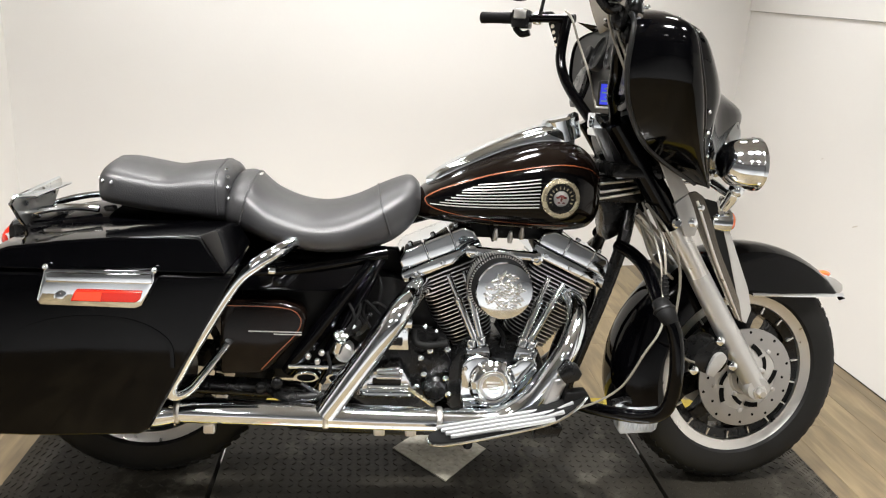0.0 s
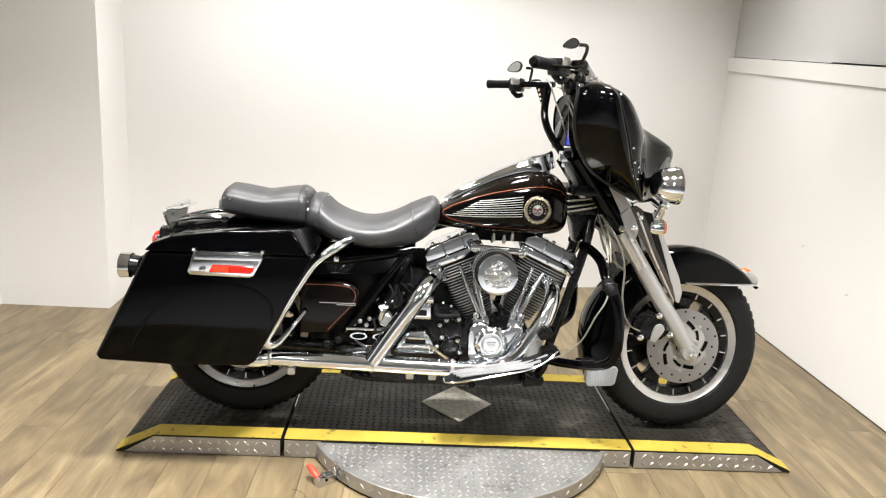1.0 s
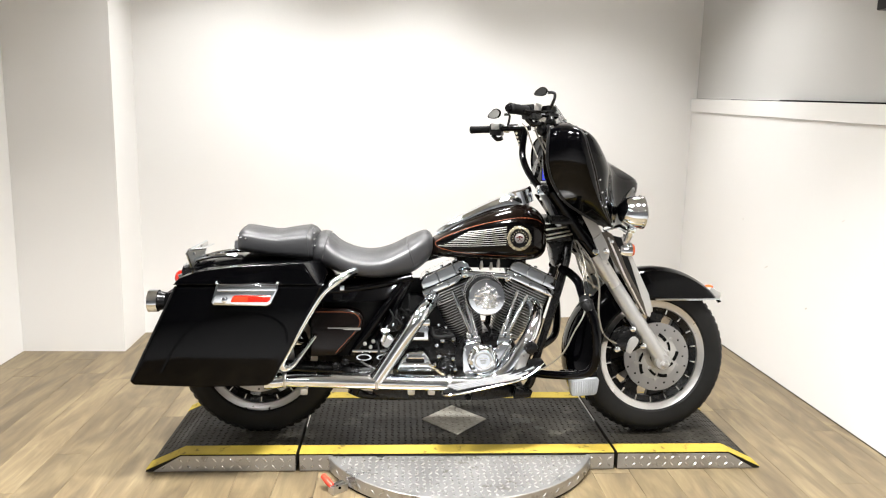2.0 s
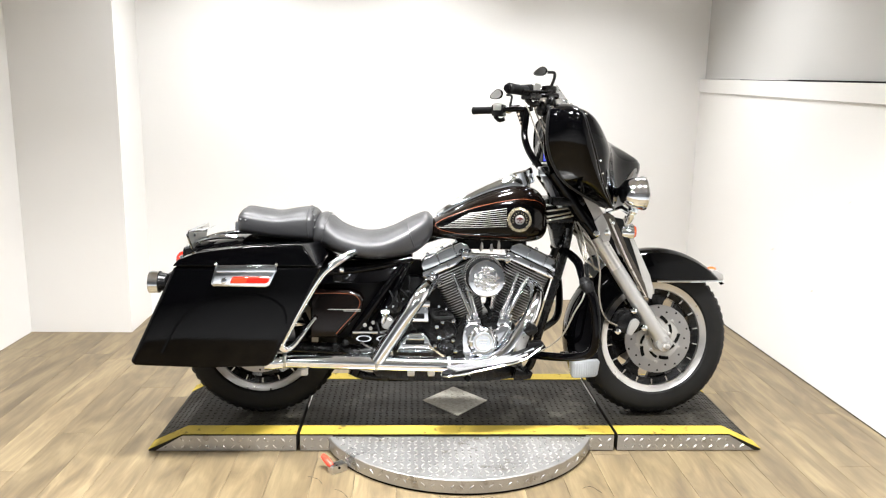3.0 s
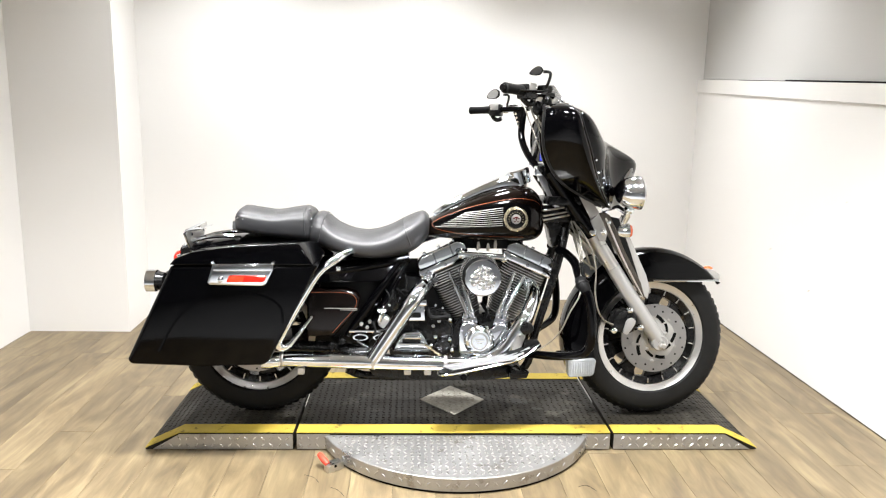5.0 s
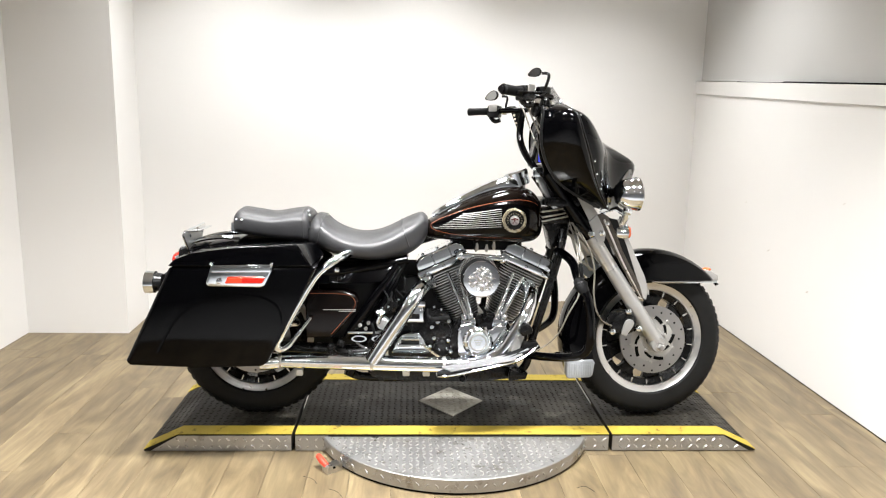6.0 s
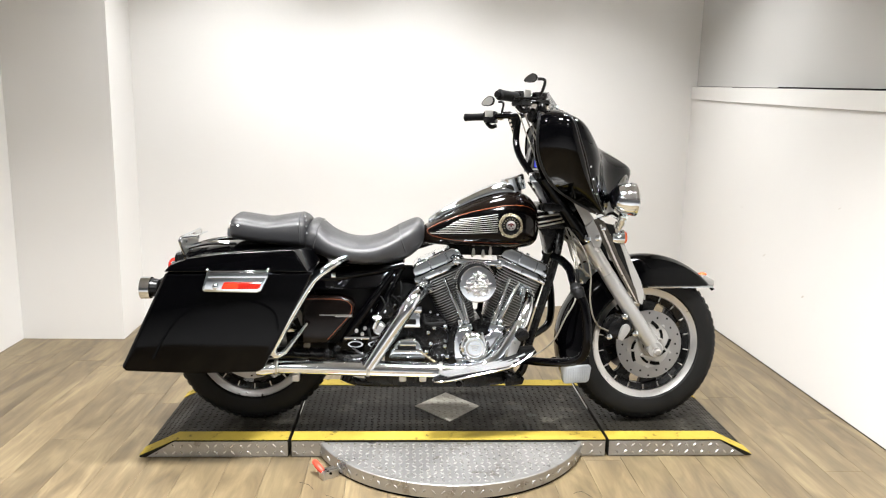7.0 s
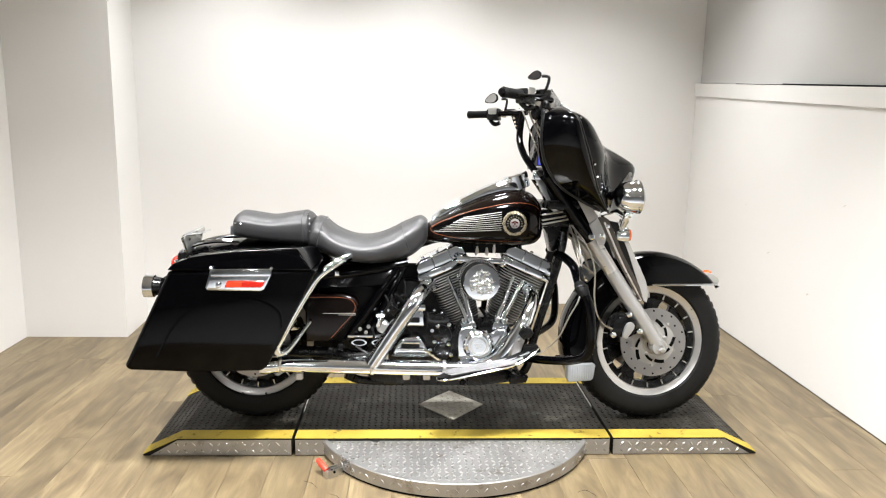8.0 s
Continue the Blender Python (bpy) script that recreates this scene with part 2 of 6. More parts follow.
def join(bm, own, matrix=None):
    if matrix is not None:
        own.transform(matrix)
    if bm is None:
        return own
    me = bpy.data.meshes.new("tmp")
    own.to_mesh(me)
    bm.from_mesh(me)
    bpy.data.meshes.remove(me)
    own.free()
    return bm


def box(x0, x1, y0, y1, z0, z1, bevel=0.0, segs=2, bm=None, matrix=None):
    own = prism([(x0, z0), (x1, z0), (x1, z1), (x0, z1)], y0, y1, bevel, segs)
    return join(bm, own, matrix)


def ball(c, r, bm=None, segs=12, scale=(1, 1, 1)):
    own = bmesh.new()
    bmesh.ops.create_uvsphere(own, u_segments=segs, v_segments=max(6, segs // 2), radius=r)
    own.transform(Matrix.Translation(c) @ Matrix.Diagonal((*scale, 1)))
    return join(bm, own)


def rounded(outline, n=2):
    """Cuts the corners of a closed outline, n times over."""
    P = list(outline)
    for _ in range(n):
        Q = []
        for (x0, z0), (x1, z1) in zip(P, P[1:] + P[:1]):
            Q += [(x0 * 0.75 + x1 * 0.25, z0 * 0.75 + z1 * 0.25), (x0 * 0.25 + x1 * 0.75, z0 * 0.25 + z1 * 0.75)]
        P = Q
    return P


def mesh_object(name, bm, mat, base=(0, 0, 0), soft=35):
    bmesh.ops.recalc_face_normals(bm, faces=bm.faces)
    bm.transform(Matrix.Translation([-c for c in base]))
    for f in bm.faces:
        f.smooth = True
    me = bpy.data.meshes.new(name)
    bm.to_mesh(me)
    bm.free()
    for m in (mat if isinstance(mat, (list, tuple)) else [mat]):
        me.materials.append(m)
    me.set_sharp_from_angle(angle=radians(soft))
    return new(name, me)


def part(name, bm, mat, parent, label="", soft=35):
    top = parent
    while top.parent:
        top = top.parent
    ob = mesh_object(name, bm, mat, top.location, soft)
    ob.parent = parent
    if label:
        ob["label"] = label
    return ob


def thing(name, loc, label, category, group="", kind=""):
    ob = new(name)
    ob.location = loc
    ob.empty_display_size = 0.1
    return tagged(ob, label, category, group, kind)


def structure(name, bm, mat, label, category):
    return tagged(mesh_object(name, bm, mat), label, category, kind="structure")

# ---- the room ----
X_LEFT, X_RIGHT, Y_BACK, H = -2.42, 1.825, 1.88, 2.75
T = 0.12
back = [(-2.05, 1.27), (X_RIGHT + 0.3, 1.927), (X_RIGHT + 0.3, 1.927 + T), (-2.05, 1.27 + T)]
structure("wall_back", loft([[(x, y, 0) for x, y in back], [(x, y, H) for x, y in back]]), M_WALL, "smooth white painted back wall, bright in the middle", "wall")
Y_END, Y_JOIN = -2.2, Y_BACK + 0.06
structure("wall_left", box(X_LEFT - T, X_LEFT, Y_END, 0.906, 0, H), M_WALL, "plain white painted side wall", "wall")
pier = bmesh.new()
foot = [(X_LEFT - T, 0.907), (-1.842, 0.907), (-1.856, 1.31), (X_LEFT - T, 1.31)]
loft([[(x, y, 0) for x, y in foot], [(x, y, H) for x, y in foot]], pier)
structure("wall_pier", pier, M_WALL, "white painted wall pier jutting into the room", "wall")


def slab(x0, x1, outline):
    """A wall piece of the outline (y, z) between two x."""
    bm = bmesh.new()
    loft([[(x0, y, z) for y, z in outline], [(x1, y, z) for y, z in outline]], bm)
    return bm


def ledge(y):
    """The height of the ledge board's lower edge, which runs slightly down."""
    return 1.481 - 0.041 * (Y_BACK - y)


structure("wall_right", slab(X_RIGHT, X_RIGHT + T, [(Y_END, 0), (Y_JOIN, 0), (Y_JOIN, ledge(Y_BACK)), (Y_END, ledge(Y_END))]), M_WALL, "white painted side wall with faint scuffs", "wall")
structure("wall_right_upper", slab(X_RIGHT + 0.03, X_RIGHT + T, [(Y_END, ledge(Y_END) + 0.094), (Y_JOIN, ledge(Y_BACK) + 0.094), (Y_JOIN, H), (Y_END, H)]), M_UPPER, "grey painted upper wall above the ledge", "wall")
structure("trim", slab(X_RIGHT - 0.010, X_RIGHT + T, [(Y_END, ledge(Y_END) + 0.002), (Y_JOIN, ledge(Y_BACK) + 0.002), (Y_JOIN, ledge(Y_BACK) + 0.09), (Y_END, ledge(Y_END) + 0.09)]), M_TRIM, "white painted ledge board along the side wall", "trim")
structure("wall_seam", box(X_RIGHT - 0.004, X_RIGHT - 0.0005, Y_END + 0.01, Y_BACK - 0.002, 0.0008, 0.0036), M_DARK, "thin dark seam along the foot of the side wall", "trim")
# added walls out of view; they shape the reflections on the motorcycle
Y_FRONT, XL, XR = -8.0, -5.0, 4.5
structure("wall_front", box(XL - T, XR + T, Y_FRONT - T, Y_FRONT, 0, H), M_REFLECT_WALL, "unseen grey wall added to close the space behind the view", "wall")
structure("wall_shop_left", box(XL - T, XL, Y_FRONT, Y_END, 0, H), M_REFLECT_WALL, "unseen grey side wall added behind the view", "wall")
structure("wall_shop_right", box(XR, XR + T, Y_FRONT, Y_END, 0, H), M_REFLECT_WALL, "unseen grey side wall added behind the view", "wall")
structure("wall_return_left", box(XL, X_LEFT, Y_END, Y_END + T, 0, H), M_REFLECT_WALL, "unseen wall return added beside the bay", "wall")
structure("wall_return_right", box(X_RIGHT, XR, Y_END - T, Y_END - 0.002, 0, H), M_REFLECT_WALL, "unseen wall return added beside the bay", "wall")
structure("ceiling", box(XL - T, XR + T, Y_FRONT - T, Y_BACK + T, H, H + T), M_CEIL, "plain dull beige painted ceiling", "ceiling")
floor = structure("floor", box(XL - T, XR + T, Y_FRONT - T, Y_BACK + T, -0.12, -0.008), M_DARK, "light oak vinyl plank floor with brown grain", "floor")
# added out of view: a pale floor to brighten reflections in the chrome
structure("unseen_floor", box(XL, XR, Y_FRONT, Y_END - 0.13, -0.008, 0.0), M_REFLECT_FLOOR, "unseen pale grey floor added behind the view to brighten the chrome", "floor")
strip = thing("dark_strip", (X_RIGHT - 0.006, -1.0, 1.570), "thin dark strip lying on the white ledge", "strip")
part("strip_bar", slab(X_RIGHT - 0.006, X_RIGHT + 0.02, [(-2.1, ledge(-2.1) + 0.091), (0.64, ledge(0.64) + 0.091), (0.64, ledge(0.64) + 0.097), (-2.1, ledge(-2.1) + 0.097)]), M_DARK, strip)


def ceiling_light(x, y, power, spread):
    """A round lamp with a white body and a glowing cover, hung under the ceiling."""
    t = thing("ceiling_light", (x, y, H), "round white ceiling lamp with a glowing cover", "lamp", "ceiling lamps")
    part("housing", lathe([(0.08, -0.003), (0.14, -0.02), (0.185, -0.075), (0.180, -0.080), (0.02, -0.060)], (x, y, H), (0, 0, 1), segs=28), M_WALL, t)
    part("diffuser", lathe([(0.17, -0.079), (0.165, -0.088), (0.08, -0.092), (0.01, -0.093)], (x, y, H), (0, 0, 1), segs=28), M_LAMP, t)
    data = bpy.data.lights.new("ceiling_light", "AREA")
    data.shape, data.size = "DISK", 0.34
    data.energy, data.color, data.spread = power, LAMP_COLOUR, radians(spread)
    ob = new("lamp_light", data)
    ob.location = (0, 0, -0.098)
    ob.parent = t


for lx, ly, lp in ((-1.05, 0.60, 0.44), (0.0, 0.75, 0.50), (1.05, 0.75, 0.40), (-1.25, -1.15, 1.0), (0.0, -1.25, 1.65), (0.9, -1.25, 0.45)):
    ceiling_light(lx, ly, LAMP_POWER * lp, 115)
for lx, ly in ((-1.3, -3.3), (1.0, -3.3), (-1.3, -5.2), (1.0, -5.2)):
    ceiling_light(lx, ly, SHOP_POWER, 140)

box_c = thing("wall_bracket", (X_RIGHT + 0.03, -0.25, 1.93), "small black bracket on the upper wall", "bracket")
part("bracket_body", box(X_RIGHT - 0.02, X_RIGHT + 0.029, -0.42, -0.145, 1.885, 2.02, 0.006), M_PLASTIC, box_c)
for sy, sz, sl, sw in ((0.62, 0.60, 0.045, 0.008), (0.18, 0.47, 0.03, 0.012), (0.95, 0.83, 0.02, 0.006), (-0.05, 0.95, 0.03, 0.005)):
    sm = thing("wall_scuff", (X_RIGHT, sy, sz), "faint grey scuff on the white side wall", "scuff", "wall scuffs")
    own = bmesh.new()
    ol = rounded([(-sl / 2, -sw * 0.2), (0.0, -sw * 0.6), (sl / 2, 0.0), (0.0, sw * 0.5)], 2)
    loft([[(X_RIGHT - 0.0004, sy + u, sz - u * 0.5 + v) for u, v in ol], [(X_RIGHT - 0.001, sy + u, sz - u * 0.5 + v) for u, v in ol]], own)
    part("mark", own, M_SCUFF, sm)

# ---- the turntable platform ----
Z_TOP = 0.07
Y0P, Y1P = -0.625, 0.045


def lozenges(place, us, vs, length=0.019, width=0.0065, height=0.0022, ok=None):
    """Raised tread bars, turned alternately; place(u, v, h) gives their point in space."""
    bm = bmesh.new()
    for i, u in enumerate(us):
        for j, v in enumerate(vs):
            if ok and not ok(u, v):
                continue
            a = 0.79 if (i + j) % 2 else -0.79
            ca, sa = math.cos(a), math.sin(a)
            low, high = [], []
            for lu, lv in ((-1, 0), (0, -1), (1, 0), (0, 1)):
                p, q = lu * length / 2, lv * width / 2
                low.append(bm.verts.new(place(u + p * ca - q * sa, v + p * sa + q * ca, 0)))
                p, q = p * 0.7, q * 0.5
                high.append(bm.verts.new(place(u + p * ca - q * sa, v + p * sa + q * ca, height)))
            for k in range(4):
                bm.faces.new((low[k], low[(k + 1) % 4], high[(k + 1) % 4], high[k]))
            bm.faces.new(high)
    return bm


def steps(a, b, d):
    n = max(1, int((b - a) / d))
    return [a + (k + 0.5) * (b - a) / n for k in range(n)]


def tread(parent, x0, x1, y0, y1, z, d=0.026, mat=None):
    ob = part("tread_bar", lozenges(lambda u, v, h: (u, v, z + h), steps(x0, x1, d), steps(y0, y1, d)), mat or M_DARKPLATE, parent)
    ob["kind"] = "stuff"
    return ob


def side_tread(parent, x0, x1, y, z0, z1, ok=None):
    ob = part("side_tread_bar", lozenges(lambda u, v, h: (u, y - h, v), steps(x0, x1, 0.031), steps(z0, z1, 0.026), 0.022, 0.0075, 0.0022, ok), M_TREAD_LIT, parent)
    ob["kind"] = "stuff"
    return ob


def ramp(name, x_tip, x_knee, x_in, label):
    """An end ramp: level by the middle piece, sloping to the floor at its tip."""
    t = thing(name, ((x_tip + x_in) / 2, (Y0P + Y1P) / 2, 0), label, "ramp", "platform ramps")
    s = 1 if x_in > x_tip else -1
    part("body", prism([(x_tip, 0.001), (x_in, 0.001), (x_in, Z_TOP), (x_knee, Z_TOP), (x_tip, 0.006)], Y0P, Y1P, 0.0015, 1), M_DARKPLATE, t)
    part("side_plate", prism([(x_tip + s * 0.03, 0.004), (x_in - s * 0.002, 0.004), (x_in - s * 0.002, Z_TOP - 0.004), (x_knee, Z_TOP - 0.004)], Y0P - 0.004, Y0P - 0.001), M_PLATE, t, "bare aluminium tread plate side")
    slope = lambda x: Z_TOP if (x - x_knee) * s > 0 else 0.006 + (Z_TOP - 0.006) * (x - x_tip) / (x_knee - x_tip)
    for a, b in ((Y0P - 0.002, Y0P + 0.075), (Y1P - 0.075, Y1P)):
        part("yellow_tape", prism([(x_tip, 0.008), (x_knee, Z_TOP + 0.002), (x_in, Z_TOP + 0.002), (x_in, Z_TOP + 0.004), (x_knee, Z_TOP + 0.004), (x_tip, 0.010)], a, b), M_YELLOW, t, "worn yellow edge tape")
    lo, hi = min(x_tip, x_in), max(x_tip, x_in)
    bm = lozenges(lambda u, v, h: (u, v, slope(u) + h), steps(lo + 0.01, hi - 0.005, 0.026), steps(Y0P + 0.085, Y1P - 0.085, 0.026))
    part("tread_bar", bm, M_DARKPLATE, t)["kind"] = "stuff"
    side_tread(t, lo + 0.02, hi - 0.005, Y0P - 0.004, 0.006, Z_TOP - 0.006, ok=lambda u, v: v < slope(u) - 0.014)
    return t


ramp("rear_ramp", -1.226, -1.09, -0.648, "dark tread plate end ramp with yellow taped edges")
ramp("front_ramp", 1.226, 1.09, 0.632, "dark tread plate end ramp with yellow taped edges")
mid = thing("platform", (0, (Y0P + Y1P) / 2, 0), "dark tread plate platform with yellow edges and a pale diamond", "platform")
part("body", box(-0.636, 0.620, Y0P, Y1P, 0.002, Z_TOP, 0.0015, 1), M_DARKPLATE, mid)
for a, b in ((-0.634, -0.505), (0.505, 0.618)):
    part("side_plate", box(a, b, Y0P - 0.004, Y0P - 0.001, 0.004, Z_TOP - 0.004), M_PLATE, mid, "bare aluminium tread plate side")
    side_tread(mid, a, b, Y0P - 0.004, 0.006, Z_TOP - 0.006)
for a, b in ((Y0P - 0.003, Y0P + 0.075), (Y1P - 0.075, Y1P)):
    part("yellow_tape", box(-0.635, 0.619, a, b, Z_TOP + 0.002, Z_TOP + 0.004), M_YELLOW, mid, "worn yellow edge tape")
tread(mid, -0.63, 0.615, Y0P + 0.085, Y1P - 0.085, Z_TOP)
for sx, sy, sr in ((0.30, -0.30, 0.055), (0.36, -0.38, 0.030), (0.22, -0.22, 0.024), (-0.33, -0.36, 0.028)):
    own = bmesh.new()
    srng = random.Random(int(sr * 1000))
    ol = [(sx + sr * srng.uniform(0.6, 1.1) * math.cos(k * 0.5236), sy + 0.7 * sr * srng.uniform(0.6, 1.1) * math.sin(k * 0.5236)) for k in range(12)]
    loft([[(x, y, Z_TOP + 0.0004) for x, y in ol], [(x, y, Z_TOP + 0.0009) for x, y in ol]], own)
    part("oil_stain", own, M_STAIN, mid, "dark oil stain")
for xa, ya, yb in ((-0.6385, -0.36, Y1P - 0.02), (0.6215, -0.30, Y1P - 0.02)):
    part("edge_strip", box(xa, xa + 0.003, ya, yb, Z_TOP - 0.02, Z_TOP + 0.001), M_BRUSH, mid, "bright worn metal edge")
dia = bmesh.new()
D = [(-0.145, -0.285), (0, -0.45), (0.14, -0.285), (0, -0.125)]
loft([[(x, y, Z_TOP + 0.001) for x, y in D], [(x, y, Z_TOP + 0.0045) for x, y in D]], dia)
part("diamond_patch", dia, M_WORN, mid, "pale worn diamond of bare plate")
part("diamond_tread", lozenges(lambda u, v, h: (u, v, Z_TOP + 0.0045 + h), steps(-0.13, 0.13, 0.024), steps(-0.44, -0.13, 0.024),
     ok=lambda u, v: abs(u) / 0.12 + abs(v + 0.287) / 0.14 < 1), M_WORN, mid)["kind"] = "stuff"
table = thing("turntable_disc", (0, -0.41, 0), "round aluminium tread plate turntable under the platform", "turntable")
RD = 0.565
part("disc", lathe([(RD - 0.004, 0.008), (RD, 0.010), (RD, 0.058), (RD - 0.003, 0.061), (0.01, 0.061)], (0, -0.41, 0), (0, 0, 1), segs=96), M_PLATE, table)
part("disc_tread", lozenges(lambda u, v, h: (u, v, 0.061 + h), steps(-0.6, 0.6, 0.025), steps(-0.98, -0.63, 0.025), 0.022, 0.0078, 0.0026,
     ok=lambda u, v: math.hypot(u, v + 0.41) < RD - 0.015), M_TREAD_LIT, table)["kind"] = "stuff"
part("rim_tread", lozenges(lambda u, v, h: ((RD + h) * math.sin(u / RD), -0.41 - (RD + h) * math.cos(u / RD), v), steps(-0.66, 0.66, 0.034), steps(0.012, 0.056, 0.024), 0.021, 0.0072, 0.0022), M_PLATE, table)["kind"] = "stuff"
part("base_ring", lathe([(RD - 0.02, 0.0), (RD - 0.006, 0.0), (RD - 0.006, 0.007), (RD - 0.02, 0.007)], (0, -0.41, 0), (0, 0, 1), segs=96, closed=True), M_DARK, table)

latch = thing("foot_latch", (-0.472, -0.788, 0), "red-handled steel foot latch on the turntable's rim", "latch")
turn = Matrix.Translation((-0.470, -0.786, 0.020)) @ Matrix.Rotation(radians(-141), 4, "Z")
bm = box(-0.030, 0.036, -0.018, 0.018, -0.020, -0.013, 0.002, matrix=turn)
for k in (-0.018, -0.002, 0.014):
    box(-0.030, 0.032, k, k + 0.004, -0.014, 0.010, 0.0015, bm=bm, matrix=turn)
box(0.024, 0.036, -0.018, 0.018, -0.014, 0.006, 0.002, bm=bm, matrix=turn)
part("bracket", bm, M_BRUSH, latch)
part("latch_pin", lathe([(0.005, -0.022), (0.005, 0.022)], turn @ Vector((0.008, 0, 0.002)), turn.to_3x3() @ Vector((0, 1, 0)), segs=12), M_DARK, latch)
g = tube([(-0.492, -0.802, 0.026), (-0.512, -0.778, 0.036), (-0.530, -0.754, 0.044)], [0.010, 0.0125, 0.010], segs=12)
part("grip", g, M_REDGRIP, latch, "red plastic grip")

# ---- the motorcycle ----
bike = thing("motorcycle", (0, -0.385, Z_TOP), "black touring motorcycle with chrome engine parked on the platform", "motorcycle")
RAKE, STEER, LEAN = radians(34), radians(1), radians(-5)
AXLE_F, AXLE_R = Vector((0.812, 0, 0.402)), Vector((-0.817, 0, 0.402))
pivot = Vector((0.81, 0, 0.39))
STEERED = Matrix.Translation(pivot) @ Matrix.Rotation(STEER, 4, Vector((-math.sin(RAKE), 0, math.cos(RAKE)))) @ Matrix.Translation(-pivot)
TURNED = Matrix.Translation(pivot) @ Matrix.Rotation(radians(6), 4, Vector((-math.sin(RAKE), 0, math.cos(RAKE)))) @ Matrix.Translation(-pivot)
# it leans on its side stand, away from the near side
STAND = Matrix.Translation((0, -0.385, Z_TOP)) @ Matrix.Rotation(LEAN, 4, "X") @ Matrix.Translation((0, 0, -Z_TOP))


def ease(v, a, b):
    t = min(1.0, max(0.0, (v - a) / (b - a)))
    return t * t * (3 - 2 * t)


def bp(name, bm, mat, parent=None, label="", soft=35, drop=0.087):
    """A part of the motorcycle, given from its own middle plane (near side: minus y); drop lowers it with the distance from that plane."""
    for v in bm.verts:
        v.co.z += 0.006 * ease(v.co.z, 0.70, 0.88) - drop * abs(v.co.y)
        v.co.x += 0.012 * ease(v.co.x, 0.36, 0.54)
    bm.transform(STAND)
    return part(name, bm, mat, parent or bike, label, soft)


def fp(name, bm, mat, parent=None, label="", soft=35, drop=0.087):
    """The same for what turns with the handlebar."""
    bm.transform(STEERED)
    return bp(name, bm, mat, parent, label, soft, drop)


def rigid(name, bm, mat, parent=None, label="", soft=35):
    return bp(name, bm, mat, parent, label, soft, 0.0)


def hp(name, bm, mat, parent=None, label="", soft=35):
    return fp(name, bm, mat, parent, label, soft, 0.0)


def wp(name, bm, mat, parent=None, label="", soft=35):
    """The same for the front wheel and its mudguard, turned slightly to the far side."""
    bm.transform(TURNED)
    return bp(name, bm, mat, parent, label, soft, 0.0)


def bolt(x, y, z, r=0.008, h=0.006, axis=(0, -1, 0), bm=None):
    return lathe([(r, 0), (r, h * 0.7), (r * 0.7, h)], (x, y, z), axis, bm, segs=6)


def body(stations, n=8, segs=28, power=2.4, bm=None):
    """A smooth body along x; rows (x, half width, top, bottom)."""
    rings = []
    for x, w, zt, zb in smooth(stations, n):
        m, h = (zt + zb) / 2, (zt - zb) / 2
        ring = []
        for k in range(segs):
            a = 2 * math.pi * k / segs
            c, s = math.cos(a), math.sin(a)
            ring.append((x, math.copysign(abs(c) ** (2 / power), c) * w, m + math.copysign(abs(s) ** (2 / power), s) * h))
        rings.append(ring)
    return loft(rings, bm)


def ribbon(line, half, y_of, thick=0.0012):
    """A thin raised stripe along a line (x, z) on a surface."""
    rings = []
    for i, (x, z) in enumerate(line):
        a, b = line[max(i - 1, 0)], line[min(i + 1, len(line) - 1)]
        d = Vector((b[0] - a[0], b[1] - a[1])).normalized()
        nx, nz = -d.y * half, d.x * half
        p, q = (x + nx, z + nz), (x - nx, z - nz)
        rings.append([(p[0], y_of(*p), p[1]), (q[0], y_of(*q), q[1]), (q[0], y_of(*q) - thick, q[1]), (p[0], y_of(*p) - thick, p[1])])
    return loft(rings)


